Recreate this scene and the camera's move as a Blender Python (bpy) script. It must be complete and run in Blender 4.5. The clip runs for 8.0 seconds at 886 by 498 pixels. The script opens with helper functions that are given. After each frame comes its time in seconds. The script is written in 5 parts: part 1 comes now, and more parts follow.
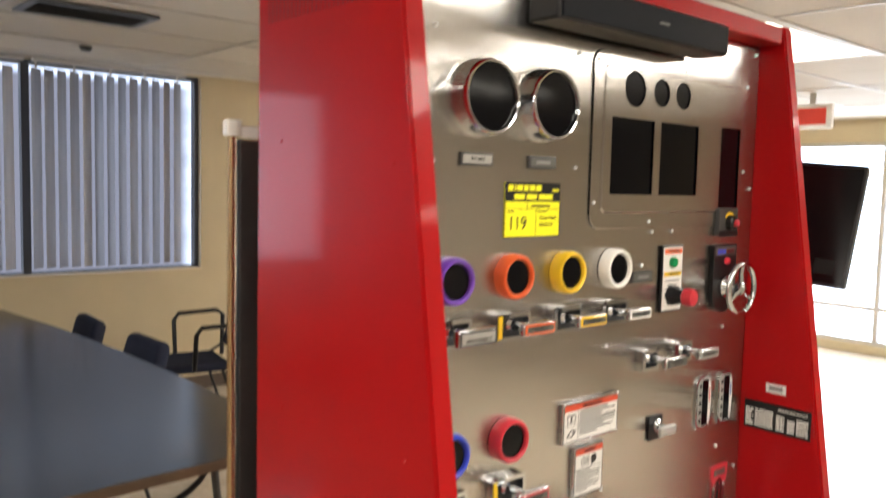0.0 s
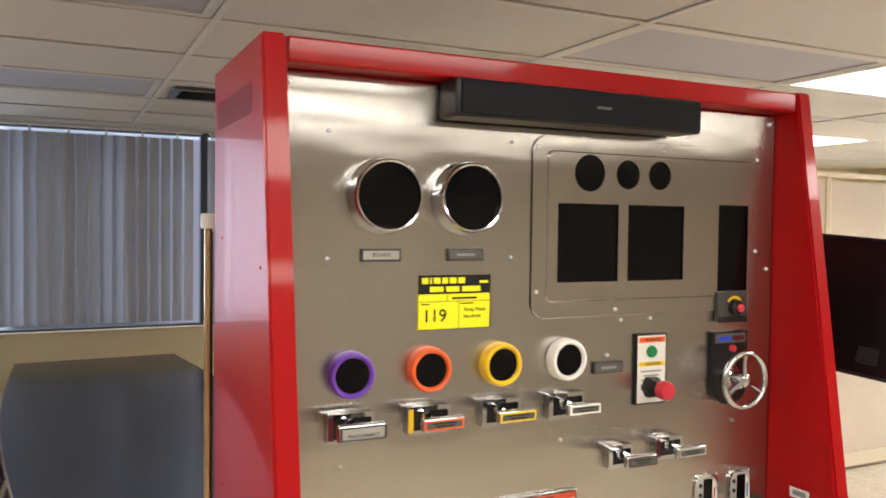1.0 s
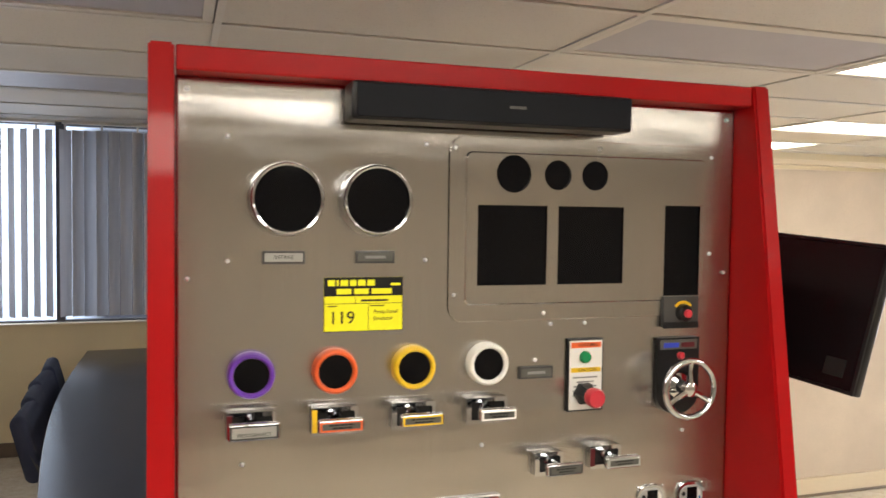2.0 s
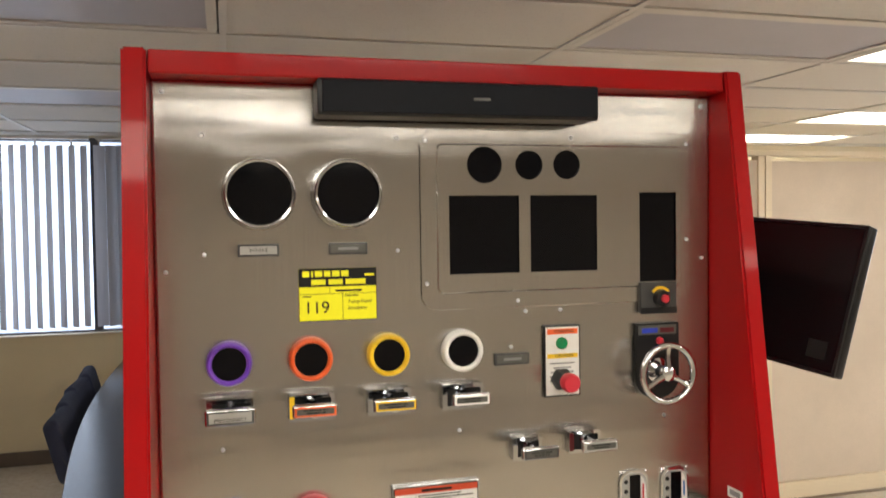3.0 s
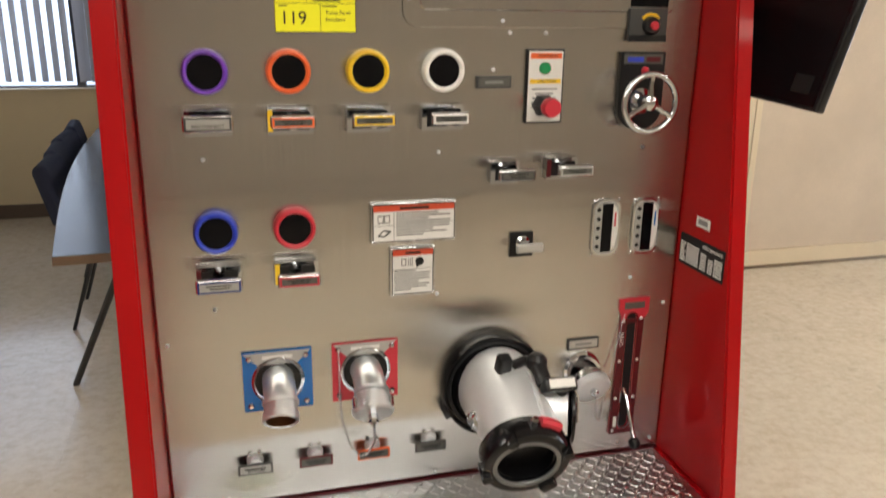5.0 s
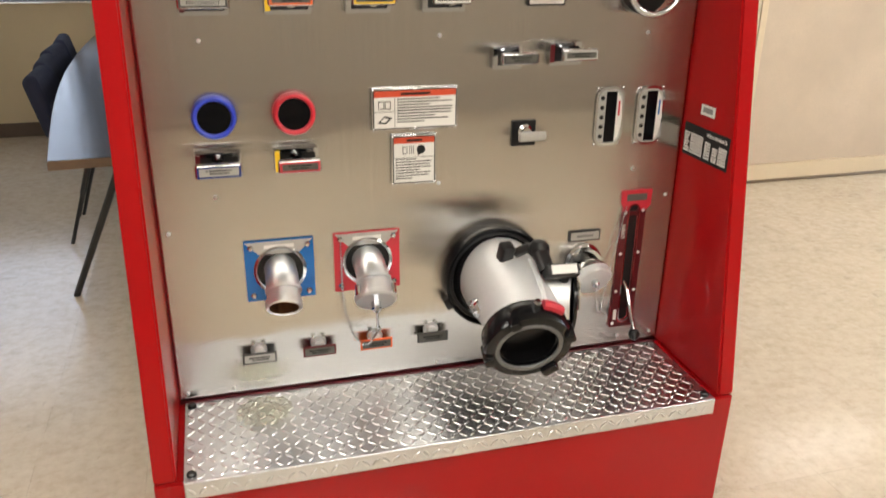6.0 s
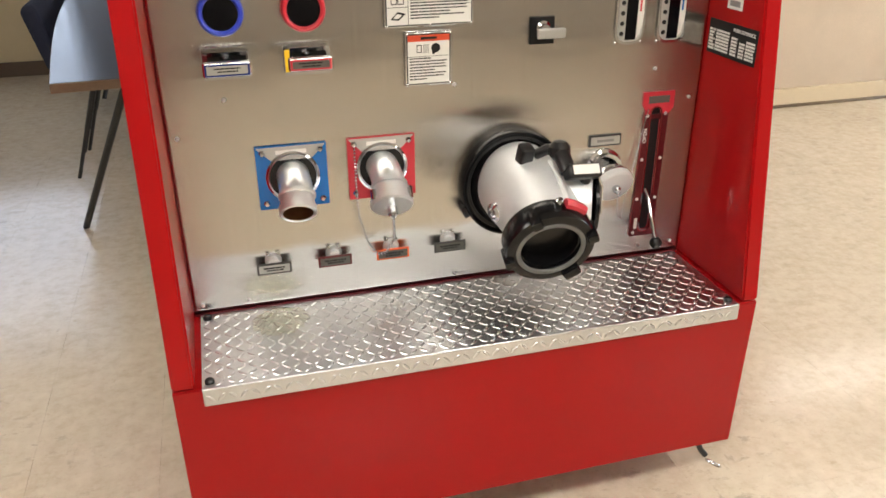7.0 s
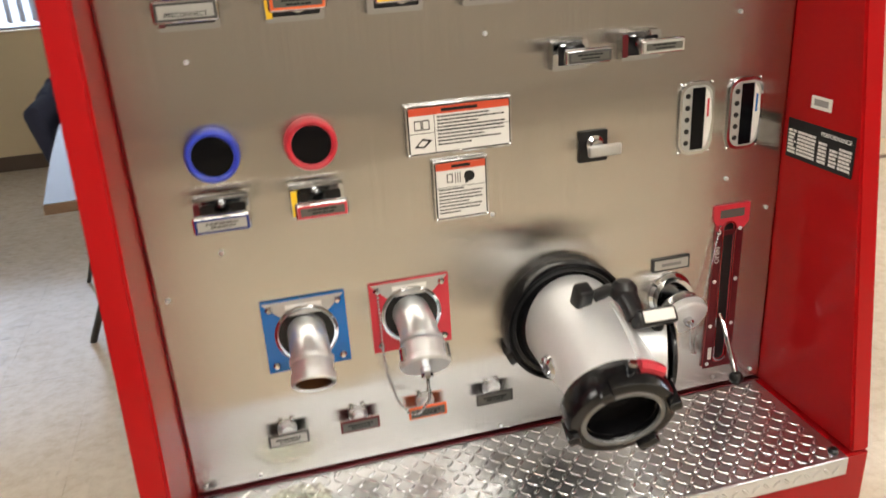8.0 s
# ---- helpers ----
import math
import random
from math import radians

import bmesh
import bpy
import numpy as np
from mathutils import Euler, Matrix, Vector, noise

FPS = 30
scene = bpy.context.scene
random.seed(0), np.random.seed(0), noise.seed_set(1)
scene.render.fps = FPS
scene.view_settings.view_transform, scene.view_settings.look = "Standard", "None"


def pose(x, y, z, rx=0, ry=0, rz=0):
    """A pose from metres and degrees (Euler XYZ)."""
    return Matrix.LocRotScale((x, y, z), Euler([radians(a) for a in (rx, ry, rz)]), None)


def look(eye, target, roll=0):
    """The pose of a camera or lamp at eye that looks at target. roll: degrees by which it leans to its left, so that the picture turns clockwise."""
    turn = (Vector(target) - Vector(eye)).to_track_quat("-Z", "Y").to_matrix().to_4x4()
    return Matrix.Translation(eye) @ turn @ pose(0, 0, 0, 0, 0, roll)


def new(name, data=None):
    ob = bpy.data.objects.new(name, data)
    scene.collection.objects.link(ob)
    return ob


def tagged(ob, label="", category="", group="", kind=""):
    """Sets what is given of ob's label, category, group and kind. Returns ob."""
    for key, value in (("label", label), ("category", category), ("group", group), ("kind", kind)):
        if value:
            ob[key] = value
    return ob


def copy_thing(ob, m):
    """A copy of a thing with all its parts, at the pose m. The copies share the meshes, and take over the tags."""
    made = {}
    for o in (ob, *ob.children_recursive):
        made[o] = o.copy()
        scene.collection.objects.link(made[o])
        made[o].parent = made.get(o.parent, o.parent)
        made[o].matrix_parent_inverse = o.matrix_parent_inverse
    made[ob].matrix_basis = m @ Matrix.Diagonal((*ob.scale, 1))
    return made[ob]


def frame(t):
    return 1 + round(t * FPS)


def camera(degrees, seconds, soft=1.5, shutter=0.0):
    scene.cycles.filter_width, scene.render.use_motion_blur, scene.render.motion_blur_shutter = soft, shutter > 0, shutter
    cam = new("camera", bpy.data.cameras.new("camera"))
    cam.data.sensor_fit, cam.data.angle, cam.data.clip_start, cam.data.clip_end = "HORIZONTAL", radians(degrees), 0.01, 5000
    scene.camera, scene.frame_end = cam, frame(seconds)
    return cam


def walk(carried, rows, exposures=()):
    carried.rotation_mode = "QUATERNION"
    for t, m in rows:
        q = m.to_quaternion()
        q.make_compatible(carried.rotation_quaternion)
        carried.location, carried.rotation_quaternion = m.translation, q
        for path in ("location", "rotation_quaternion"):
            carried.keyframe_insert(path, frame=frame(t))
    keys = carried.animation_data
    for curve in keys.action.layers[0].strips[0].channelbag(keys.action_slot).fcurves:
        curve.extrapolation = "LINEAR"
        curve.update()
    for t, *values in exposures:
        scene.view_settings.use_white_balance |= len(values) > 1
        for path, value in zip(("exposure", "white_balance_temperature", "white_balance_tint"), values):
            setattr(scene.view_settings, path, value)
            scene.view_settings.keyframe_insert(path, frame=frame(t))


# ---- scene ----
cam = camera(57.9, 8.0, soft=1.6, shutter=0.5)
PATH = [
    (0, (-0.751, -0.985, 1.551), (0.563, 0.514, 1.392), 1.4),
    (0.2, (-0.666, -0.985, 1.545), (0.616, 0.549, 1.466), 1.0),
    (0.5, (-0.513, -1.066, 1.633), (0.591, 0.598, 1.531), 2.0),
    (1, (-0.321, -1.294, 1.65), (0.545, 0.508, 1.589), 0.7),
    (1.5, (-0.175, -1.393, 1.664), (0.541, 0.472, 1.565), -0.4),
    (1.7, (-0.093, -1.401, 1.672), (0.573, 0.482, 1.577), 0.8),
    (2.8, (0.114, -1.49, 1.654), (0.651, 0.436, 1.603), -1.1),
    (3, (0.123, -1.499, 1.639), (0.647, 0.43, 1.577), -0.8),
    (3.5, (0.131, -1.49, 1.633), (0.647, 0.426, 1.387), -0.5),
    (4, (0.128, -1.493, 1.584), (0.649, 0.405, 1.227), 1.1),
    (4.5, (0.137, -1.489, 1.536), (0.686, 0.384, 1.099), 0.9),
    (4.7, (0.144, -1.499, 1.531), (0.677, 0.362, 1.028), 1.0),
    (6, (0.128, -1.529, 1.435), (0.644, 0.25, 0.681), 0.8),
    (6.5, (0.121, -1.515, 1.387), (0.616, 0.234, 0.554), 0.9),
    (6.8, (0.116, -1.515, 1.346), (0.604, 0.215, 0.468), 0.6),
    (7, (0.11, -1.517, 1.34), (0.595, 0.215, 0.465), -0.3),
    (7.5, (0.12, -1.413, 1.366), (0.646, 0.341, 0.561), 0.5),
    (7.8, (0.168, -1.305, 1.366), (0.598, 0.514, 0.651), -2.6),
    (8, (0.17, -1.215, 1.401), (0.614, 0.582, 0.641), -3.6),
]
walk(cam, [(t, look(eye, target, roll)) for t, eye, target, roll in PATH], exposures=[(0.0, 0.0), (1.5, -0.1), (3.0, -0.34), (3.5, -0.42), (4.5, -0.56), (6.0, -0.16), (6.5, -0.12), (8.0, -0.12)])


# ---- world and light ----
def world_sky():
    w = bpy.data.worlds.new("sky")
    scene.world = w
    w.use_nodes = True
    nt = w.node_tree
    bg = nt.nodes["Background"]
    sky = nt.nodes.new("ShaderNodeTexSky")
    sky.sky_type = "NISHITA"
    sky.sun_disc = False
    sky.sun_elevation, sky.sun_rotation = radians(45), radians(60)
    nt.links.new(sky.outputs["Color"], bg.inputs["Color"])
    bg.inputs["Strength"].default_value = 0.12


def area_lamp(name, at, size, power, turn=(0, 0, 0), color=(1, 1, 1)):
    d = bpy.data.lights.new(name, "AREA")
    d.shape, d.size, d.size_y, d.energy, d.color = "RECTANGLE", size[0], size[1], power, color
    ob = new(name, d)
    ob.matrix_world = pose(*at, *turn)
    return ob


CEIL = 2.29
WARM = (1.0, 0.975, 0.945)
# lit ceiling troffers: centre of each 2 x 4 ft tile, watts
# first three in view; the rest unseen, added for fill and panel reflections
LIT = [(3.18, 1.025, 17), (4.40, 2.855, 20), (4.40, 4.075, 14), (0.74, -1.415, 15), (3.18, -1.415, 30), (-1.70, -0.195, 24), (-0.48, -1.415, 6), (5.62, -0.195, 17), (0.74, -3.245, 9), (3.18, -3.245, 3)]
DARK = [(-0.48, 1.025), (-0.48, 2.855), (1.96, 1.025)]

world_sky()
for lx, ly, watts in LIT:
    area_lamp("troffer_or_fill_light", (lx, ly, CEIL - 0.02), (1.1, 0.5), watts, (0, 0, 0), WARM)
area_lamp("window_light", (-1.9, 4.78, 1.59), (2.1, 1.25), 20, (90, 0, 180), (0.72, 0.82, 1.0))
area_lamp("storefront_light", (7.45, 1.5, 1.1), (1.9, 2.6), 55, (0, 90, 0), (0.95, 0.97, 1.0))


# ---- materials ----
def base_mat(name, color, rough=0.5, metal=0.0, spec=0.5):
    m = bpy.data.materials.new(name)
    m.use_nodes = True
    nt = m.node_tree
    b = nt.nodes["Principled BSDF"]
    b.inputs["Base Color"].default_value = (*color, 1)
    b.inputs["Roughness"].default_value = rough
    b.inputs["Metallic"].default_value = metal
    b.inputs["Specular IOR Level"].default_value = spec
    return m, nt, b


def coords(nt, scale=(1, 1, 1), kind="Object"):
    tc = nt.nodes.new("ShaderNodeTexCoord")
    mp = nt.nodes.new("ShaderNodeMapping")
    mp.inputs["Scale"].default_value = scale
    nt.links.new(tc.outputs[kind], mp.inputs["Vector"])
    return mp.outputs["Vector"]


def noise_tex(nt, vec, scale, detail=4, rough=0.55):
    n = nt.nodes.new("ShaderNodeTexNoise")
    n.inputs["Scale"].default_value = scale
    n.inputs["Detail"].default_value = detail
    n.inputs["Roughness"].default_value = rough
    nt.links.new(vec, n.inputs["Vector"])
    return n.outputs["Fac"]


def ramp(nt, fac, lo, hi, a=0.0, b=1.0):
    r = nt.nodes.new("ShaderNodeMapRange")
    r.inputs["From Min"].default_value, r.inputs["From Max"].default_value = lo, hi
    r.inputs["To Min"].default_value, r.inputs["To Max"].default_value = a, b
    nt.links.new(fac, r.inputs["Value"])
    return r.outputs["Result"]


def mixc(nt, fac, a, b, mode="MIX"):
    x = nt.nodes.new("ShaderNodeMix")
    x.data_type, x.blend_type = "RGBA", mode
    for key, v in (("Factor", fac), ("A", a), ("B", b)):
        sock = [s for s in x.inputs if s.name == key and s.type == ("VALUE" if key == "Factor" else "RGBA")][0]
        if isinstance(v, (int, float)):
            sock.default_value = v
        elif isinstance(v, tuple):
            sock.default_value = (*v, 1)
        else:
            nt.links.new(v, sock)
    return [s for s in x.outputs if s.type == "RGBA"][0]


def bumped(nt, b, height, strength, distance):
    bp = nt.nodes.new("ShaderNodeBump")
    bp.inputs["Strength"].default_value, bp.inputs["Distance"].default_value = strength, distance
    nt.links.new(height, bp.inputs["Height"])
    nt.links.new(bp.outputs["Normal"], b.inputs["Normal"])
    return bp


def worn(name, color, rough=0.5, metal=0.0, grain=60.0, vary=0.12, rvary=0.1, bump=0.05, dist=0.001, coat=0.0, spec=0.5):
    """A surface with broad tone drift, fine grain, uneven gloss and light relief."""
    m, nt, b = base_mat(name, color, rough, metal, spec)
    v = coords(nt)
    big, fine = noise_tex(nt, v, 3.0, 5), noise_tex(nt, v, grain, 3)
    dark = tuple(c * (1 - vary) for c in color)
    lite = tuple(min(1, c * (1 + vary)) for c in color)
    c1 = mixc(nt, ramp(nt, big, 0.3, 0.7), dark, lite)
    c2 = mixc(nt, ramp(nt, fine, 0.35, 0.65, 0, 0.5), c1, tuple(c * (1 - vary) for c in color))
    nt.links.new(c2, b.inputs["Base Color"])
    nt.links.new(ramp(nt, noise_tex(nt, v, 4.0, 2), 0.2, 0.8, max(0.02, rough - 0.25 * rvary), rough + 0.25 * rvary), b.inputs["Roughness"])
    if bump:
        bumped(nt, b, fine, bump, dist)
    if coat:
        b.inputs["Coat Weight"].default_value = coat
        b.inputs["Coat Roughness"].default_value = 0.06
    return m


def brushed(name, color, rough, aniso, wave):
    """Vertically brushed sheet: the grain spreads reflections sideways; the sheet is slightly wavy and smudged."""
    m, nt, b = base_mat(name, color, rough, 1.0)
    streak = noise_tex(nt, coords(nt, (520, 3.5, 3.5)), 1.0, 3, 0.6)
    grain = noise_tex(nt, coords(nt, (1400, 2.0, 2.0)), 1.0, 2, 0.6)
    smudge = noise_tex(nt, coords(nt, (2.5, 1.2, 1)), 1.5, 2, 0.5)
    big = noise_tex(nt, coords(nt, (1.6, 8.0, 1)), 1.0, 2)
    c1 = mixc(nt, ramp(nt, streak, 0.3, 0.7), tuple(c * 0.94 for c in color), tuple(min(1, c * 1.05) for c in color))
    c2 = mixc(nt, ramp(nt, smudge, 0.5, 0.8, 0, 0.18), c1, tuple(c * 0.8 for c in color))
    nt.links.new(c2, b.inputs["Base Color"])
    b.inputs["Anisotropic"].default_value = aniso
    tan = nt.nodes.new("ShaderNodeTangent")
    tan.direction_type = "UV_MAP"
    tan.uv_map = "UVMap"
    nt.links.new(tan.outputs["Tangent"], b.inputs["Tangent"])
    bp = bumped(nt, b, big, 0.16, wave)
    b2 = nt.nodes.new("ShaderNodeBump")
    b2.inputs["Strength"].default_value, b2.inputs["Distance"].default_value = 0.38, 0.0004
    nt.links.new(grain, b2.inputs["Height"])
    nt.links.new(bp.outputs["Normal"], b2.inputs["Normal"])
    nt.links.new(b2.outputs["Normal"], b.inputs["Normal"])
    return m


def floor_vinyl():
    m, nt, b = base_mat("vinyl_tile", (0.6, 0.52, 0.4), 0.25)
    geo = nt.nodes.new("ShaderNodeNewGeometry")
    pos = geo.outputs["Position"]
    inf = nt.nodes.new("ShaderNodeObjectInfo")
    mott = noise_tex(nt, pos, 26.0, 5, 0.6)
    fine = noise_tex(nt, pos, 90.0, 4, 0.6)
    broad = noise_tex(nt, pos, 1.3, 3)
    c = mixc(nt, ramp(nt, mott, 0.34, 0.66), (0.53, 0.45, 0.345), (0.66, 0.585, 0.475))
    c = mixc(nt, ramp(nt, noise_tex(nt, pos, 9.0, 6, 0.7), 0.42, 0.62, 0, 0.5), c, (0.70, 0.63, 0.52))
    c = mixc(nt, ramp(nt, fine, 0.58, 0.72, 0, 0.22), c, (0.36, 0.26, 0.16))
    c = mixc(nt, ramp(nt, noise_tex(nt, pos, 15.0, 4, 0.75), 0.64, 0.72, 0, 0.32), c, (0.32, 0.23, 0.14))
    c = mixc(nt, ramp(nt, inf.outputs["Random"], 0, 1, 0, 0.14), c, (0.55, 0.46, 0.33))
    c = mixc(nt, ramp(nt, broad, 0.35, 0.8, 0, 0.28), c, (0.48, 0.41, 0.31))
    # scuff marks: short dark scratches in a trafficked patch
    mp = nt.nodes.new("ShaderNodeMapping")
    mp.inputs["Rotation"].default_value = (0, 0, 0.9)
    mp.inputs["Scale"].default_value = (13, 27, 1)
    nt.links.new(pos, mp.inputs["Vector"])
    scr = noise_tex(nt, mp.outputs["Vector"], 1.0, 6, 0.7)
    mp2 = nt.nodes.new("ShaderNodeMapping")
    mp2.inputs["Rotation"].default_value = (0, 0, -0.5)
    mp2.inputs["Scale"].default_value = (25, 12, 1)
    nt.links.new(pos, mp2.inputs["Vector"])
    scr2 = noise_tex(nt, mp2.outputs["Vector"], 1.0, 6, 0.7)
    patch = ramp(nt, noise_tex(nt, pos, 1.3, 3), 0.47, 0.62)
    mul = nt.nodes.new("ShaderNodeMath")
    mul.operation = "MULTIPLY"
    mx = nt.nodes.new("ShaderNodeMath")
    mx.operation = "MAXIMUM"
    nt.links.new(ramp(nt, scr, 0.57, 0.66), mx.inputs[0])
    nt.links.new(ramp(nt, scr2, 0.59, 0.68), mx.inputs[1])
    nt.links.new(mx.outputs[0], mul.inputs[0])
    nt.links.new(patch, mul.inputs[1])
    c = mixc(nt, ramp(nt, mul.outputs[0], 0, 1, 0, 0.36), c, (0.17, 0.14, 0.12))
    nt.links.new(c, b.inputs["Base Color"])
    b.inputs["Roughness"].default_value = 0.17
    b.inputs["Specular IOR Level"].default_value = 0.65
    bumped(nt, b, mott, 0.05, 0.002)
    return m


def ceiling_tile_mat():
    m, nt, b = base_mat("ceiling_tile", (0.68, 0.64, 0.58), 0.9)
    geo = nt.nodes.new("ShaderNodeNewGeometry")
    pos = geo.outputs["Position"]
    vo = nt.nodes.new("ShaderNodeTexVoronoi")
    vo.inputs["Scale"].default_value = 70
    nt.links.new(pos, vo.inputs["Vector"])
    dots = ramp(nt, vo.outputs["Distance"], 0.12, 0.3)
    isl = ramp(nt, geo.outputs["Random Per Island"], 0, 1, 0, 1)
    c = mixc(nt, isl, (0.60, 0.56, 0.50), (0.70, 0.66, 0.60))
    c = mixc(nt, ramp(nt, noise_tex(nt, pos, 1.6, 5), 0.55, 0.8, 0, 0.5), c, (0.50, 0.44, 0.35))
    c = mixc(nt, ramp(nt, dots, 0, 1, 0.35, 0), c, (0.42, 0.39, 0.34))
    nt.links.new(c, b.inputs["Base Color"])
    bumped(nt, b, dots, 0.3, 0.002)
    return m


def glow(name, color, strength):
    m = bpy.data.materials.new(name)
    m.use_nodes = True
    nt = m.node_tree
    nt.nodes.remove(nt.nodes["Principled BSDF"])
    e = nt.nodes.new("ShaderNodeEmission")
    e.inputs["Color"].default_value = (*color, 1)
    e.inputs["Strength"].default_value = strength
    nt.links.new(e.outputs[0], nt.nodes["Material Output"].inputs["Surface"])
    return m, nt, e


def outdoor_mat(name, strength, shade_from=None):
    """Overexposed daylight with a hint of foliage; past shade_from a made-up dark area is painted in to dim it."""
    m, nt, e = glow(name, (1, 1, 1), strength)
    geo = nt.nodes.new("ShaderNodeNewGeometry")
    n = noise_tex(nt, geo.outputs["Position"], 2.4, 5)
    c = mixc(nt, ramp(nt, n, 0.42, 0.66), (0.68, 0.80, 1.0), (0.40, 0.48, 0.64))
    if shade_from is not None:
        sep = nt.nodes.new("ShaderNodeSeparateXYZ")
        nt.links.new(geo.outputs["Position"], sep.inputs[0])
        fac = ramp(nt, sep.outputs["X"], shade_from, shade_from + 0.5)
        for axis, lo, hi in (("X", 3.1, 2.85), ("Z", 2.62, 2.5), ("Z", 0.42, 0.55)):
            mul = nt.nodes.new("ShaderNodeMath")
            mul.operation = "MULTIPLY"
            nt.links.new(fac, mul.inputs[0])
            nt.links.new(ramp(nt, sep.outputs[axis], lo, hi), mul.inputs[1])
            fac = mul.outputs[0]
        # unseen wall, made up: dark values dim the glow behind the closed blinds
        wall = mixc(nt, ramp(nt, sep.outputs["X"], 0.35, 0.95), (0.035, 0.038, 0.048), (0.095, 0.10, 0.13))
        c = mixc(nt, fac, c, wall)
    nt.links.new(c, e.inputs["Color"])
    return m


def vane_mat():
    m, nt, b = base_mat("blind_vane_vinyl", (0.42, 0.39, 0.37), 0.45)
    n = noise_tex(nt, coords(nt, (40, 40, 1.5)), 1.0, 3)
    nt.links.new(mixc(nt, ramp(nt, n, 0.3, 0.7), (0.40, 0.37, 0.35), (0.50, 0.465, 0.44)), b.inputs["Base Color"])
    tr = nt.nodes.new("ShaderNodeBsdfTranslucent")
    tr.inputs["Color"].default_value = (0.60, 0.61, 0.66, 1)
    mix = nt.nodes.new("ShaderNodeMixShader")
    mix.inputs["Fac"].default_value = 0.2
    nt.links.new(b.outputs[0], mix.inputs[1])
    nt.links.new(tr.outputs[0], mix.inputs[2])
    nt.links.new(mix.outputs[0], nt.nodes["Material Output"].inputs["Surface"])
    return m


def clear_film():
    m, nt, b = base_mat("clear_film", (0.97, 0.98, 0.90), 0.03)
    b.inputs["Transmission Weight"].default_value = 1.0
    b.inputs["IOR"].default_value = 1.35
    return m


RED = worn("red_enamel", (0.37, 0.0045, 0.0065), 0.34, 0, 300, 0.06, 0.05, 0.02, 0.0003, coat=0.30, spec=0.1)
STEEL = brushed("brushed_steel", (0.545, 0.53, 0.505), 0.20, 1.0, 0.009)
CHROME = worn("chrome", (0.62, 0.64, 0.67), 0.09, 1, 40, 0.04, 0.05, 0)
SATIN = worn("satin_cast_aluminium", (0.74, 0.76, 0.78), 0.42, 0.5, 90, 0.04, 0.05, 0.03, 0.0005)
CAST = worn("polished_aluminium_casting", (0.80, 0.83, 0.86), 0.30, 0.8, 90, 0.04, 0.05, 0.02, 0.0005)
TREAD = worn("aluminium_tread_plate", (0.68, 0.70, 0.735), 0.30, 1, 60, 0.12, 0.03, 0.0)
BLACK = worn("black_plastic", (0.011, 0.011, 0.012), 0.30, 0, 120, 0.2, 0.08, 0.03, 0.0004, spec=0.35)
ANOD = worn("black_anodised", (0.006, 0.006, 0.007), 0.20, 0, 80, 0.25, 0.08, 0.03, 0.0004, spec=0.28)
SCREEN = worn("dark_display_glass", (0.003, 0.003, 0.004), 0.12, 0, 30, 0.1, 0.04, 0, spec=0.16)
RUBBER = worn("black_rubber", (0.02, 0.02, 0.02), 0.7, 0, 60, 0.2, 0.1, 0.05)
GREYLAB = worn("grey_label_plastic", (0.095, 0.095, 0.085), 0.35, 0, 60, 0.1, 0.08, 0.02)
SILVLAB = worn("silver_label_plastic", (0.46, 0.46, 0.44), 0.3, 0.4, 60, 0.08, 0.08, 0.02)
GASKET = worn("grey_gasket_rubber", (0.16, 0.165, 0.17), 0.45, 0, 60, 0.1, 0.08, 0.02)
DIM = worn("dark_label_bezel", (0.05, 0.05, 0.05), 0.35, 0, 60, 0.1, 0.08, 0.02)
WHITEP = worn("white_plastic", (0.88, 0.87, 0.83), 0.35, 0, 60, 0.04, 0.06, 0.02)
PAPER = worn("white_label_vinyl", (0.76, 0.75, 0.72), 0.4, 0, 90, 0.04, 0.06, 0)
INK = worn("label_ink", (0.018, 0.018, 0.018), 0.5, 0, 90, 0.1, 0.06, 0, spec=0.15)
GREYINK = worn("small_print_ink", (0.24, 0.24, 0.24), 0.5, 0, 90, 0.1, 0.06, 0)
TAGY = worn("fluorescent_yellow_paper", (0.93, 0.90, 0.008), 0.55, 0, 90, 0.04, 0.06, 0.02)
PURPLE = worn("purple_plastic", (0.16, 0.05, 0.46), 0.3, 0, 60, 0.06, 0.06, 0.02)
ALERT = worn("red_orange_print", (0.62, 0.075, 0.03), 0.4, 0, 60, 0.06, 0.06, 0)
ORANGE = worn("orange_plastic", (0.82, 0.13, 0.03), 0.35, 0, 60, 0.06, 0.06, 0.02)
YELLOW = worn("yellow_plastic", (0.86, 0.56, 0.02), 0.35, 0, 60, 0.06, 0.06, 0.02)
BLUE = worn("blue_plastic", (0.03, 0.06, 0.52), 0.3, 0, 60, 0.06, 0.06, 0.02)
GRILLE = worn("black_speaker_mesh", (0.005, 0.006, 0.009), 0.55, 0, 400, 0.2, 0.05, 0.3, 0.0005, spec=0.15)
NAVYP = worn("dark_blue_plastic", (0.018, 0.035, 0.19), 0.25, 0.2, 60, 0.06, 0.06, 0.02)
REDP = worn("red_plastic", (0.55, 0.03, 0.05), 0.32, 0, 60, 0.06, 0.06, 0.02)
BLUEP = worn("blue_enamel_plate", (0.01, 0.13, 0.42), 0.25, 0, 60, 0.06, 0.06, 0.02)
GREEN = worn("green_plastic", (0.01, 0.24, 0.08), 0.25, 0, 60, 0.06, 0.06, 0.02)
MAROON = worn("maroon_plate", (0.11, 0.010, 0.015), 0.3, 0.2, 60, 0.1, 0.08, 0.02)
BRONZE = worn("pipe_bore", (0.22, 0.10, 0.04), 0.45, 0.6, 50, 0.3, 0.1, 0.05)
VINYL = floor_vinyl()
CTILE = ceiling_tile_mat()
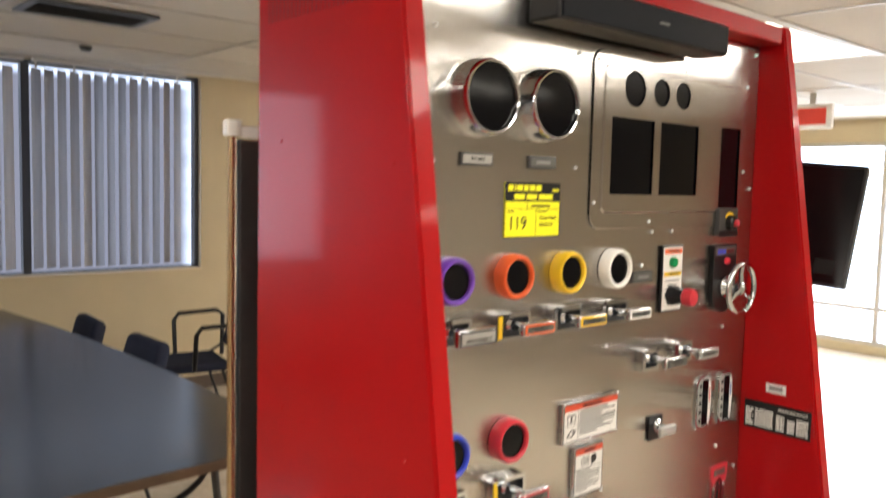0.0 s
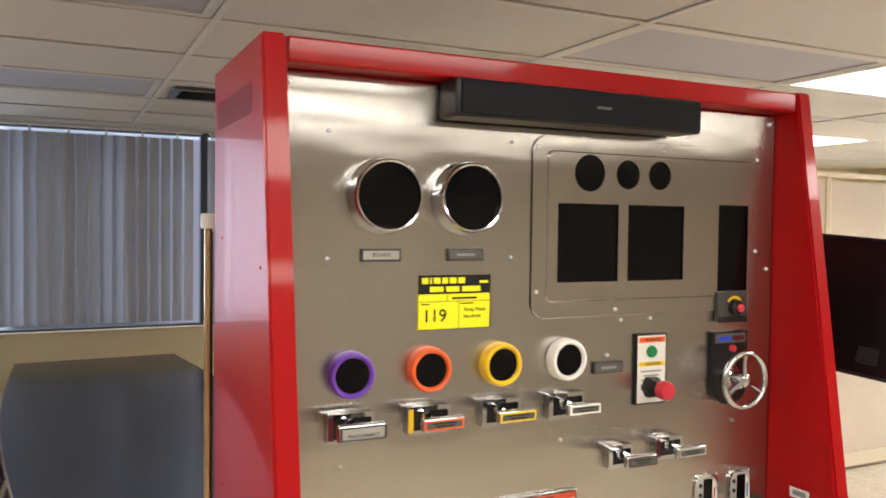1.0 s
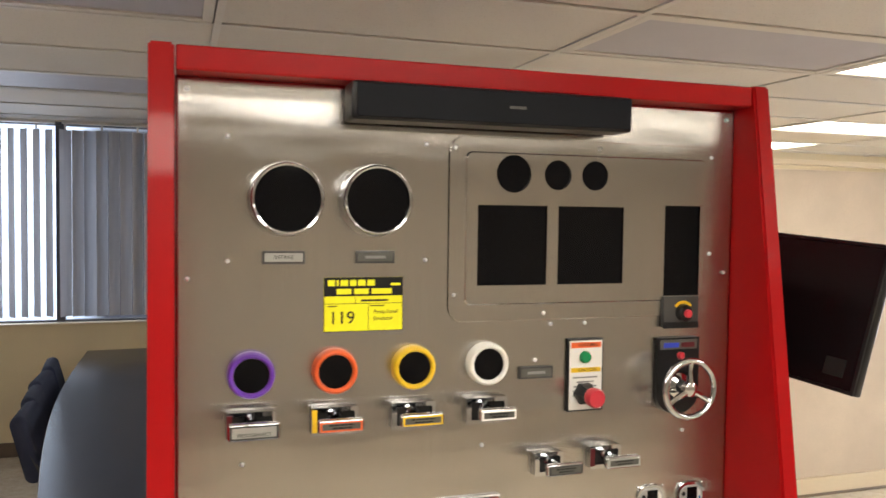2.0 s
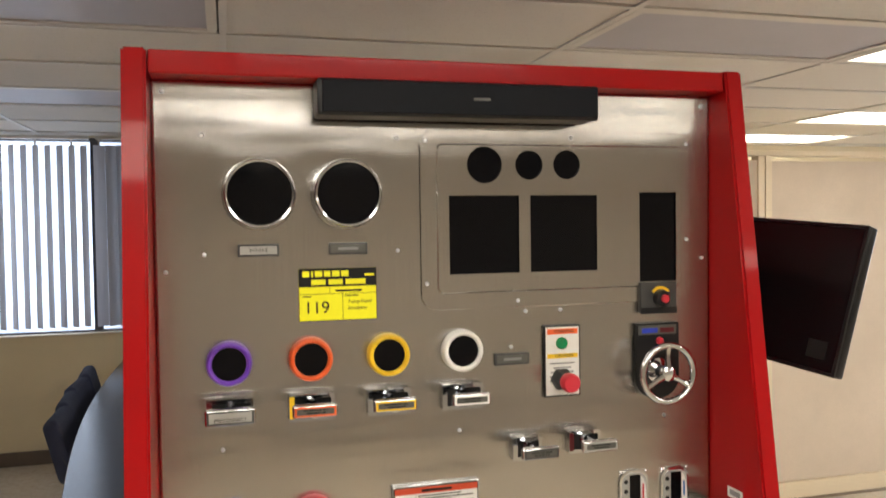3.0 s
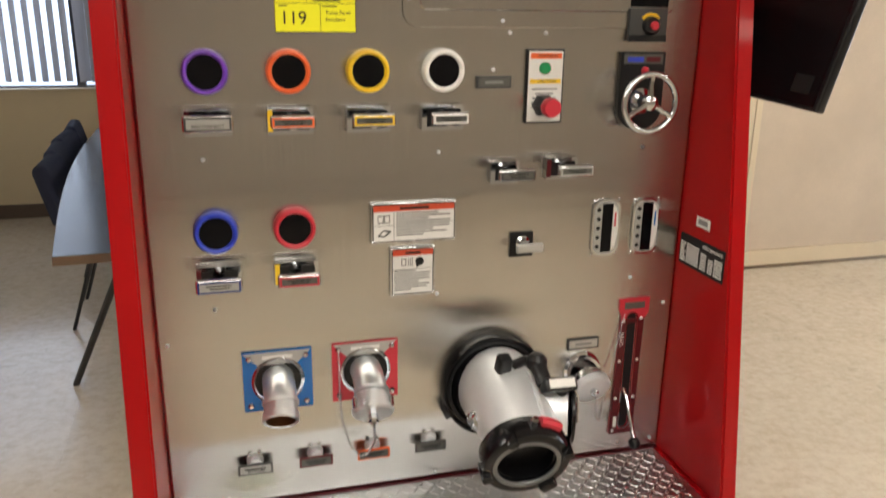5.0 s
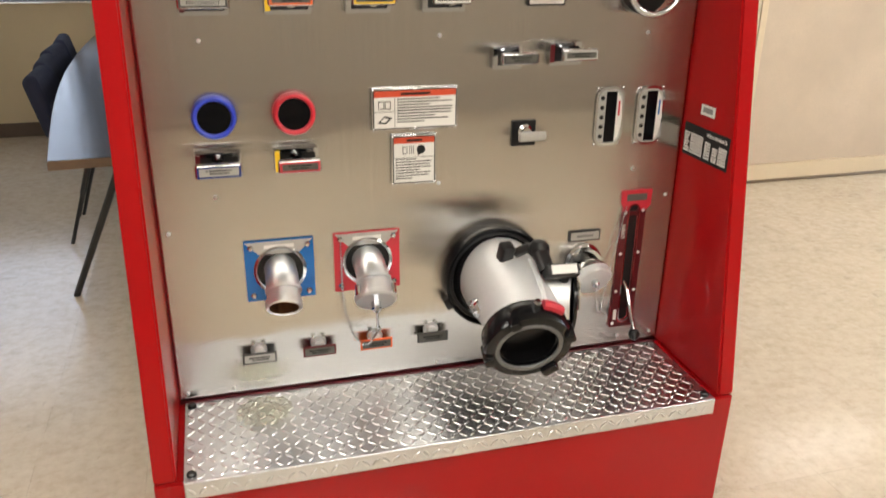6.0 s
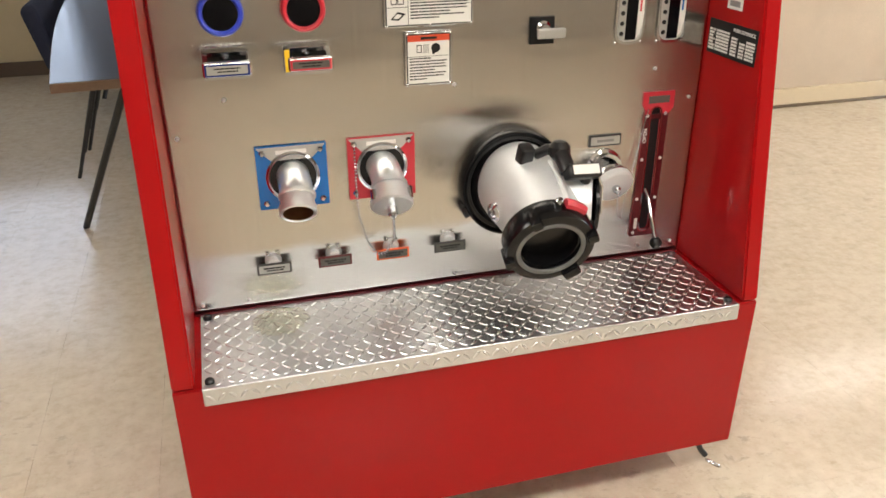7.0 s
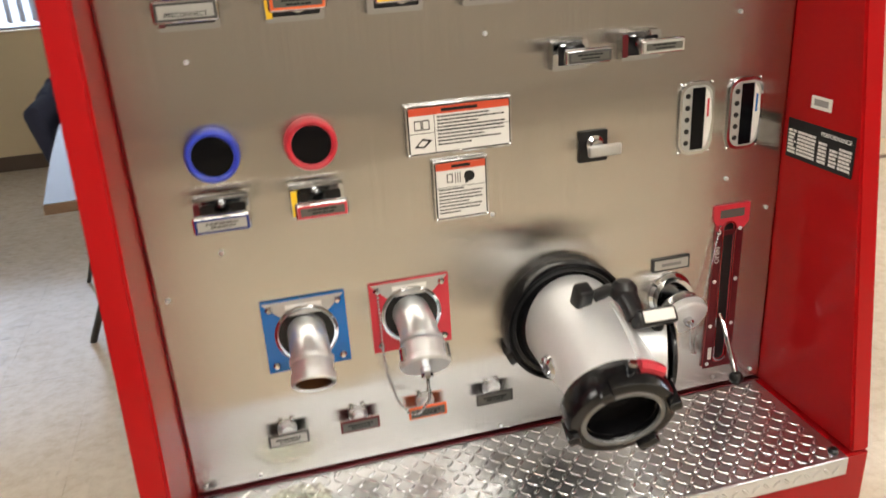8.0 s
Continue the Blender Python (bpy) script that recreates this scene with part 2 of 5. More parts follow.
GRID = worn("ceiling_grid_paint", (0.62, 0.59, 0.54), 0.5, 0, 60, 0.05, 0.06, 0.02)
WALL = worn("cream_wall_paint", (0.66, 0.56, 0.37), 0.6, 0, 120, 0.05, 0.08, 0.06, 0.001)
WALL2 = worn("unseen_wall_paint", (0.46, 0.41, 0.34), 0.6, 0, 120, 0.05, 0.08, 0.06, 0.001)
GAPM = worn("brown_shadow_gap", (0.26, 0.20, 0.14), 0.6, 0, 60, 0.1, 0.08, 0)
FABRIC = worn("beige_wall_fabric", (0.62, 0.52, 0.41), 0.9, 0, 220, 0.09, 0.05, 0.35, 0.002, spec=0.2)
TRIM = worn("cream_trim_paint", (0.70, 0.59, 0.42), 0.45, 0, 60, 0.05, 0.06, 0.03)
DBASE = worn("brown_vinyl_cove", (0.11, 0.08, 0.06), 0.45, 0, 60, 0.15, 0.1, 0.03)
LAMIN = worn("grey_table_laminate", (0.024, 0.023, 0.028), 0.22, 0, 260, 0.08, 0.03, 0.0, spec=0.3)
WOODE = worn("brown_table_edge", (0.16, 0.10, 0.06), 0.45, 0, 80, 0.2, 0.08, 0.05)
NAVY = worn("navy_upholstery", (0.028, 0.032, 0.055), 0.9, 0, 350, 0.25, 0.05, 0.4, 0.002, spec=0.2)
BLKMET = worn("black_tube_paint", (0.025, 0.024, 0.024), 0.4, 0, 60, 0.2, 0.08, 0.03)
BRASS = worn("brass_tube", (0.62, 0.42, 0.24), 0.25, 1, 60, 0.1, 0.08, 0.02)
BOARD = worn("dark_board", (0.035, 0.03, 0.03), 0.6, 0, 60, 0.2, 0.08, 0.03)
ALUM = worn("anodised_window_frame", (0.10, 0.10, 0.11), 0.4, 0.3, 60, 0.1, 0.08, 0.03)
VANE = vane_mat()
FILM = clear_film()
DIFFUSER = worn("prismatic_diffuser", (0.42, 0.41, 0.455), 0.5, 0, 130, 0.05, 0.06, 0.2, 0.003)
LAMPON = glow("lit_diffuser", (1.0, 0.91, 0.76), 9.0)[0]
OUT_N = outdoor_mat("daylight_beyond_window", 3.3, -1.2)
OUT_E = outdoor_mat("daylight_beyond_storefront", 8.0)
EXITR = worn("red_sign_plastic", (0.7, 0.05, 0.03), 0.4, 0, 60, 0.05, 0.05, 0)
DUCTD = worn("vent_interior_shade", (0.02, 0.02, 0.02), 0.8, 0, 60, 0.2, 0.05, 0)


# ---- mesh helpers ----
WORLD = {}


def root(name, m, label, category, group="", kind=""):
    ob = new(name)
    ob.empty_display_size = 0.05
    ob.matrix_basis = m
    WORLD[ob] = m
    return tagged(ob, label, category, group, kind)


def part(name, bm, mat, parent=None, label="", m=None):
    """One mesh object at the world pose m; under a thing, a part or nothing."""
    me = bm if isinstance(bm, bpy.types.Mesh) else mesh_of(name, bm, mat)
    ob = new(name, me)
    m = m if m is not None else (WORLD[parent] if parent else Matrix())
    ob.matrix_basis = m
    WORLD[ob] = m
    if parent:
        ob.parent = parent
        ob.matrix_parent_inverse = WORLD[parent].inverted()
    if label:
        ob["label"] = label
    return ob


def mesh_of(name, bm, mat):
    me = bpy.data.meshes.new(name)
    bmesh.ops.recalc_face_normals(bm, faces=bm.faces)
    for f in bm.faces:
        f.smooth = f.calc_area() < 1.5e-3 or min(e.calc_length() for e in f.edges) < 0.02
    for e in bm.edges:
        if len(e.link_faces) == 2 and e.calc_face_angle(0) > radians(32):
            e.smooth = False
    bm.to_mesh(me)
    bm.free()
    for one in (mat if isinstance(mat, (list, tuple)) else [mat]):
        me.materials.append(one)
    return me


def bx(x0, x1, y0, y1, z0, z1, bevel=0.0, bm=None, seg=2, m=None):
    bm = bm or bmesh.new()
    t = Matrix.Translation(((x0 + x1) / 2, (y0 + y1) / 2, (z0 + z1) / 2)) @ Matrix.Diagonal((abs(x1 - x0), abs(y1 - y0), abs(z1 - z0), 1))
    vs = bmesh.ops.create_cube(bm, size=1, matrix=(m @ t) if m else t)["verts"]
    if bevel:
        es = list({e for v in vs for e in v.link_edges})
        bmesh.ops.bevel(bm, geom=es, offset=bevel, segments=seg, affect="EDGES", profile=0.5)
    return bm


def lathe(prof, n=32, bm=None, m=None):
    """Turns (radius, height) pairs about local z."""
    bm = bm or bmesh.new()
    m = m or Matrix()
    rings = []
    for r, h in prof:
        if r < 1e-6:
            rings.append([bm.verts.new(m @ Vector((0, 0, h)))])
        else:
            rings.append([bm.verts.new(m @ Vector((r * math.cos(2 * math.pi * k / n), r * math.sin(2 * math.pi * k / n), h))) for k in range(n)])
    for a, b in zip(rings, rings[1:]):
        for k in range(n):
            j = (k + 1) % n
            q = [a[k % len(a)], a[j % len(a)], b[j % len(b)], b[k % len(b)]]
            q = [v for i, v in enumerate(q) if v not in q[:i]]
            if len(q) > 2:
                bm.faces.new(q)
    return bm


def sweep(pts, radius, n=10, bm=None, cap=True):
    """A round bar along points; radius is one number or one for each point."""
    bm = bm or bmesh.new()
    pts = [Vector(p) for p in pts]
    rad = radius if isinstance(radius, (list, tuple)) else [radius] * len(pts)
    up = Vector((0.13, 0.21, 0.97)).normalized()
    rings = []
    for k, p in enumerate(pts):
        d = (pts[min(k + 1, len(pts) - 1)] - pts[max(k - 1, 0)]).normalized()
        if abs(d.dot(up)) > 0.95:
            up = Vector((0.97, 0.13, 0.21)).normalized()
        s = d.cross(up).normalized()
        u = s.cross(d).normalized()
        up = u
        rings.append([bm.verts.new(p + rad[k] * (math.cos(2 * math.pi * i / n) * s + math.sin(2 * math.pi * i / n) * u)) for i in range(n)])
    for a, b in zip(rings, rings[1:]):
        for i in range(n):
            bm.faces.new([a[i], a[(i + 1) % n], b[(i + 1) % n], b[i]])
    if cap:
        bm.faces.new(rings[0][::-1])
        bm.faces.new(rings[-1])
    return bm


def rrect(x0, x1, y0, y1, r, n=5):
    out = []
    for cx, cy, a in ((x1 - r, y1 - r, 0), (x0 + r, y1 - r, 90), (x0 + r, y0 + r, 180), (x1 - r, y0 + r, 270)):
        for k in range(n + 1):
            t = radians(a + 90 * k / n)
            out.append((cx + r * math.cos(t), cy + r * math.sin(t)))
    return out


def circle(cx, cy, r, n=40):
    return [(cx + r * math.cos(2 * math.pi * k / n), cy + r * math.sin(2 * math.pi * k / n)) for k in range(n)]


def sheet(loops, z0, z1, bm=None):
    """A flat plate bounded by the first loop, with the other loops cut through it, from z0 to z1."""
    bm = bm or bmesh.new()
    edges, rings = [], []
    for lp in loops:
        vs = [bm.verts.new((x, y, z1)) for x, y in lp]
        rings.append(vs)
        edges += [bm.edges.new((vs[k], vs[(k + 1) % len(vs)])) for k in range(len(vs))]
    bmesh.ops.triangle_fill(bm, use_beauty=True, edges=edges)
    for vs in rings:
        lv = [bm.verts.new((v.co.x, v.co.y, z0)) for v in vs]
        for k in range(len(vs)):
            j = (k + 1) % len(vs)
            bm.faces.new([vs[k], vs[j], lv[j], lv[k]])
    return bm


def text(name, body, size, mat, parent, m, label="", depth=0.0004):
    cu = bpy.data.curves.new(name, "FONT")
    cu.body, cu.size, cu.extrude, cu.align_x, cu.align_y = body, size, depth, "CENTER", "CENTER"
    cu.materials.append(mat)
    ob = new(name, cu)
    ob.matrix_basis = m
    ob.parent = parent
    ob.matrix_parent_inverse = WORLD[parent].inverted()
    WORLD[ob] = m
    if label:
        ob["label"] = label
    return ob


def face(x, z, out=0.0):
    """A pose on the front panel: local x to the right, y up, z out of the panel."""
    return pose(x, -out, z, 90, 0, 0)


def thing_box(name, x0, x1, y0, y1, z0, z1, mat, bevel=0.0, label="", category="", kind="structure", parent=None):
    ob = part(name, bx(x0, x1, y0, y1, z0, z1, bevel), mat, parent)
    if not parent:
        tagged(ob, label, category, "", kind)
    return ob


# ---- the room ----
def wall_with_holes(name, loops, thick, m, mat, label):
    bm = sheet(loops, -thick, 0)
    back = sheet(loops, 0, -thick)
    tmp = bpy.data.meshes.new("tmp")
    back.to_mesh(tmp)
    back.free()
    bm.from_mesh(tmp)
    bpy.data.meshes.remove(tmp)
    bmesh.ops.remove_doubles(bm, verts=bm.verts, dist=1e-5)
    ob = part(name, bm, mat, None, "", m)
    return tagged(ob, label, "wall", "", "structure")


X0, X1, Y0, Y1 = -3.2, 7.5, -4.75, 4.6
WIN = (-3.0, 1.78, 0.895, 2.285)
rect = lambda a, b, c, d: [(a, c), (b, c), (b, d), (a, d)]
wall_with_holes("wall_north", [rect(X0, X1, 0, 2.5), rect(*WIN)], 0.14, pose(0, Y1, 0, 90, 0, 0), WALL, "cream painted wall with a wide blind-covered window")
wall_with_holes("wall_east", [rect(-4.75, 4.6, 0, 2.5), rect(0.3, 2.95, 0.08, 2.07)], 0.14, Matrix(((0, 0, -1, X1), (1, 0, 0, 0), (0, 1, 0, 0), (0, 0, 0, 1))), WALL, "cream painted far wall with a bright storefront opening")
# unseen walls; paint darker than the others to tone the panel's reflections
thing_box("wall_west", X0 - 0.14, X0, Y0, Y1, 0, 2.5, WALL2, 0, "unseen side wall in off-white toned for reflections", "wall")
thing_box("wall_south", X0, X1, Y0 - 0.14, Y0, 0, 2.5, WALL2, 0, "unseen rear wall in off-white toned for reflections", "wall")
thing_box("baseboard", X0, 2.9, Y1 - 0.012, Y1, 0, 0.10, DBASE, 0.003, "dark brown vinyl cove base under the window", "baseboard")


def ceiling():
    bm = bmesh.new()
    skip = [(x, y) for x, y, *_ in LIT + DARK]
    for i in range(-2, 8):
        for j in range(-8, 8):
            cx, cy = -0.48 + 1.22 * i, 0.42 + 0.61 * j - 0.005
            if any(abs(cx - sx) < 0.1 and abs(cy - sy) < 0.1 for sx, sy in skip):
                continue
            sag = random.uniform(-0.002, 0.002)
            bx(cx - 0.597, cx + 0.597, cy - 0.292, cy + 0.292, CEIL + 0.004 + sag, CEIL + 0.02, 0, bm)
    n = len(bm.faces)
    for i in range(-2, 9):
        x = -1.09 + 1.22 * i
        bx(x - 0.012, x + 0.012, Y0, Y1, CEIL - 0.002, CEIL + 0.006, 0, bm)
    for j in range(-8, 9):
        y = 0.11 + 0.61 * j
        bx(X0, X1, y - 0.012, y + 0.012, CEIL - 0.0026, CEIL + 0.005, 0, bm)
    bm.faces.ensure_lookup_table()
    for f in bm.faces[n:]:
        f.material_index = 1
    bx(X0, X1, Y0, Y1, CEIL + 0.16, CEIL + 0.21, 0, bm)
    ob = part("ceiling", bm, [CTILE, GRID])
    tagged(ob, "speckled off-white suspended ceiling tiles in a painted grid", "ceiling", "", "structure")


ceiling()


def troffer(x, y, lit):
    r = root("ceiling_light", pose(x, y, CEIL), "lit fluorescent troffer, seen or added as fill, with a glowing prismatic diffuser" if lit else "unlit fluorescent troffer with a bluish prismatic diffuser", "ceiling light", "ceiling troffers")
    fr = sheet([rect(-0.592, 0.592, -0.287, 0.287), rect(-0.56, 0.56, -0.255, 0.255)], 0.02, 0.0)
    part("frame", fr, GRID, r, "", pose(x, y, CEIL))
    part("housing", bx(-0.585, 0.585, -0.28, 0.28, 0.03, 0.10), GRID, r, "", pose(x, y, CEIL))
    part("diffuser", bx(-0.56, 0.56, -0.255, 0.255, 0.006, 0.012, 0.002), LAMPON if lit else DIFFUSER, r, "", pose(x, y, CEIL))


# includes the unseen troffers added as fill
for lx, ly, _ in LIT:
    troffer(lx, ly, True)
for lx, ly in DARK:
    troffer(lx, ly, False)


def ceiling_vent(x, y):
    m = pose(x, y, CEIL)
    r = root("ceiling_vent", m, "grey louvred air vent set in the ceiling", "vent")
    # black sheet under the tiles stands for the shaded duct
    part("backing", bx(-0.24, 0.24, -0.13, 0.13, -0.006, -0.003), DUCTD, r, "", m)
    part("frame", sheet([rect(-0.27, 0.27, -0.16, 0.16), rect(-0.235, 0.235, -0.125, 0.125)], -0.004, -0.014), GREYLAB, r, "", m)
    sl = mesh_of("slat", bx(-0.235, 0.235, -0.010, 0.010, -0.001, 0.001, 0, None, 2, pose(0, 0, 0, 35)), DIM)
    for k in range(7):
        part("slat", sl, None, r, "", m @ pose(0, -0.105 + 0.035 * k, -0.013))


ceiling_vent(0.45, 2.86)
dm = pose(0.75, 3.85, CEIL)
det = root("smoke_detector", dm, "small grey round ceiling sensor", "sensor")
part("base", lathe([(0, -0.003), (0.035, -0.003), (0.035, -0.012), (0.022, -0.03), (0, -0.032)], 20), GREYLAB, det, "", dm)


def blind_and_window():
    w = root("window_1", pose(0, Y1, 0), "wide aluminium window behind vertical blinds", "window", "", "structure")
    x0, x1, z0, z1 = WIN
    for nm, a, b, c, d in (("frame_bottom", x0, x1, z0, z0 + 0.025), ("frame_top", x0, x1, z1 - 0.025, z1), ("frame_side", x0, x0 + 0.04, z0 + 0.025, z1 - 0.025), ("frame_side", x1 - 0.03, x1, z0 + 0.025, z1 - 0.025), ("mullion", -0.79, -0.735, z0 + 0.025, z1 - 0.025), ("mullion", 0.60, 0.65, z0 + 0.025, z1 - 0.025)):
        part("window_frame", bx(a, b, Y1 + 0.05, Y1 + 0.11, c, d, 0.003), ALUM, w, "", Matrix())
    part("window_sill", bx(x0, x1, Y1 - 0.02, Y1 + 0.05, z0 + 0.001, z0 + 0.012, 0.003), TRIM, w, "", Matrix())
    vane = bmesh.new()
    ring = []
    for k in range(7):
        u = -0.0445 + 0.089 * k / 6
        ring.append((u, 0.006 * (1 - (u / 0.0445) ** 2)))
    lo = [vane.verts.new((u, v, 0)) for u, v in ring]
    hi = [vane.verts.new((u, v, 1.268)) for u, v in ring]
    for k in range(6):
        vane.faces.new([lo[k], lo[k + 1], hi[k + 1], hi[k]])
    bmesh.ops.solidify(vane, geom=vane.faces[:], thickness=0.0009)
    vme = mesh_of("vane", vane, VANE)
    for lo_x, hi_x, ang, lab in ((-0.715, 0.575, -38, "dark nearly closed vertical blind with grey vanes"), (0.665, 1.62, -38, "dark nearly closed vertical blind with grey vanes"), (-2.95, -0.80, 52, "half-open vertical blind with bright daylight between vanes")):
        b = root("vertical_blind", pose((lo_x + hi_x) / 2, Y1 - 0.05, 2.25), lab, "blind", "window blinds")
        part("headrail", bx(lo_x - 0.02, hi_x + 0.02, Y1 - 0.075, Y1 - 0.030, 2.262, 2.284, 0.003), GRID, b, "", Matrix())
        n = int((hi_x - lo_x) / 0.0762)
        for k in range(n + 1):
            x = lo_x + 0.0762 * k
            part("vane", vme, None, b, "", pose(x, Y1 - 0.052, 0.955, 0, 0, -ang + random.uniform(-3, 3)))
            if k % 3 == 0:
                part("carrier", bx(x - 0.006, x + 0.006, Y1 - 0.056, Y1 - 0.048, 2.223, 2.262), GRID, b, "", Matrix())


blind_and_window()
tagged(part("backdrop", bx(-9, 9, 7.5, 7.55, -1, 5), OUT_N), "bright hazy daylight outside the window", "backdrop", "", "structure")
tagged(part("backdrop", bx(10.5, 10.55, -4, 7, -1, 5), OUT_E), "white overexposed daylight outside the storefront", "backdrop", "", "structure")


def storefront():
    w = root("window_2", pose(X1, 1.6, 0), "bright storefront glazing in a pale metal frame", "window", "", "structure")
    for y in (0.3, 1.15, 2.03, 2.91):
        part("window_frame", bx(X1 + 0.04, X1 + 0.10, y, y + 0.04, 0.08, 2.07, 0.003), GRID, w, "", Matrix())
    for z in (0.08, 0.42, 2.03):
        part("window_frame", bx(X1 + 0.042, X1 + 0.098, 0.34, 2.91, z, z + 0.04, 0.003), GRID, w, "", Matrix())


storefront()


def partition():
    p = root("partition_wall", pose(4.4, 2.45, 0), "beige fabric-covered office partition with cream trim", "partition", "", "structure")
    joints = [2.45, 3.09, 4.32, 5.54, 6.42]
    for a, b in zip(joints, joints[1:]):
        part("panel", bx(a + 0.022, b - 0.022, 2.43, 2.47, 0.115, 1.975, 0.004), FABRIC, p, "", Matrix())
    for x in joints:
        wide = 0.045 if x == 3.09 else 0.021
        part("post", bx(x - wide, x - 0.003, 2.418, 2.482, 0, 2.0, 0.003), TRIM, p, "", Matrix())
        part("post", bx(x + 0.003, x + wide, 2.418, 2.482, 0, 2.0, 0.003), TRIM, p, "", Matrix())
    part("top_rail", bx(2.40, 6.47, 2.412, 2.488, 2.001, 2.03, 0.004), TRIM, p, "", Matrix())
    for a, b in zip(joints, joints[1:]):
        part("skirting", bx(a + 0.046, b - 0.046, 2.41, 2.49, 0.02, 0.114, 0.004), TRIM, p, "", Matrix())
        # solid brown strip carries the shade under the skirting in its colour
        part("shadow_gap", bx(a + 0.046, b - 0.046, 2.416, 2.484, 0.0, 0.019), GAPM, p, "", Matrix())
    part("floor_clip", bx(4.335, 4.36, 2.395, 2.415, 0.0, 0.12, 0.003), BLACK, p, "", Matrix())


partition()
em = pose(5.2, 1.72, 2.12)
ex = root("exit_sign", em, "small red lettered sign hanging from the ceiling", "sign")
part("housing", bx(-0.02, 0.02, -0.15, 0.15, -0.09, 0.09, 0.005), WHITEP, ex, "", em)
part("red_face", bx(-0.024, -0.021, -0.11, 0.11, -0.06, 0.06), EXITR, ex, "", em)
part("stem", bx(-0.01, 0.01, -0.02, 0.02, 0.09, CEIL - 2.12), GRID, ex, "", em)


# ---- conference table and chairs ----
def table():
    m = pose(0.005, 2.80, 0, 0, 0, 3.2)
    t = root("conference_table", m, "long grey laminate boat-shaped conference table with brown edge", "table")
    half, out = 1.66, []
    for k in range(25):
        y = -half + 2 * half * k / 24
        out.append((0.485 + 0.08 * math.cos(math.pi * y / (2 * half)), y))
    loop = out + [(-x, y) for x, y in reversed(out)]
    part("tabletop", sheet([loop], 0.705, 0.735), LAMIN, t, "", m)
    edge = bmesh.new()
    rim = [[edge.verts.new((x * s, y * (1 + (s - 1) * 0.3), z)) for x, y in loop] for s, z in ((1.0005, 0.734), (1.005, 0.731), (1.005, 0.704), (0.98, 0.7035))]
    for a, b in zip(rim, rim[1:]):
        for k in range(len(loop)):
            j = (k + 1) % len(loop)
            edge.faces.new([a[k], a[j], b[j], b[k]])
    edge.faces.new(rim[-1])
    part("edge_band", edge, WOODE, t, "brown wooden edge", m)
    for sy in (-1, 1):
        for sx in (-1, 1):
            part("leg", sweep([(sx * 0.26, sy * 1.46, 0.703), (sx * 0.30, sy * 1.40, 0.62), (sx * 0.545, sy * 1.04, 0.012), (sx * 0.548, sy * 1.035, 0.0)], 0.0135, 10), BLKMET, t, "", m)
        hoop = [(0.30 * math.cos(a), sy * 1.36, 0.62 - 0.13 * math.sin(a)) for a in [math.pi * k / 14 for k in range(15)]]
        part("brace", sweep(hoop, 0.010, 8), BLKMET, t, "", m)
        part("leg_bracket", bx(-0.34, 0.34, sy * 1.42 - 0.03, sy * 1.42 + 0.03, 0.682, 0.7025, 0.004), BLKMET, t, "", m)


table()


def chair_thing(name, m, label, arms=False):
    """Faces local +x; the back is at local x = 0."""
    c = root(name, m, label, "chair", "chairs round the table")
    back = bmesh.new()
    bx(-0.035, 0.035, -0.205, 0.205, -0.15, 0.15, 0.034, back, 4)
    for v in back.verts:
        v.co.x -= 0.05 * (1 - (v.co.y / 0.215) ** 2) - 0.03
        if v.co.z > 0.05:
            v.co.y *= 1 - 0.35 * ((v.co.z - 0.05) / 0.14) ** 2
    part("backrest", back, NAVY, c, "", m @ pose(-0.03, 0, 0.635, 0, -15, 0))
    seat = bx(0.10, 0.50, -0.21, 0.21, 0.42, 0.47, 0.024, None, 3)
    part("seat", seat, NAVY, c, "", m)
    for sy in (-1, 1):
        part("leg", sweep([(0.40, sy * 0.19, 0.40), (0.43, sy * 0.22, 0.0)], 0.010, 8), BLKMET, c, "", m)
        part("leg", sweep([(0.00, sy * 0.19, 0.62), (0.06, sy * 0.195, 0.50), (0.16, sy * 0.20, 0.44), (0.15, sy * 0.20, 0.41), (0.02, sy * 0.21, 0.0)], 0.009, 8), BLKMET, c, "", m)
        if arms:
            part("armrest", sweep([(0.03, sy * 0.27, 0.42), (0.02, sy * 0.285, 0.68), (0.06, sy * 0.285, 0.71), (0.30, sy * 0.285, 0.70), (0.33, sy * 0.28, 0.66), (0.33, sy * 0.24, 0.44)], 0.014, 8), BLACK, c, "", m)
    return c


first = chair_thing("stacking_chair", pose(-0.60, 2.56, 0, 0, 0, 0), "dark navy padded chair pushed in at the table")
for x, y, a in ((-0.63, 2.95, 3), (-0.65, 3.35, -2), (-0.665, 3.78, 4), (0.66, 2.82, 182), (0.62, 3.55, 177)):
    copy_thing(first, pose(x, y, 0, 0, 0, a))
chair_thing("armchair", pose(1.55, 3.55, 0, 0, 0, 170) @ pose(0, 0, 0), "black upholstered armchair with looped arms by the wall", True)


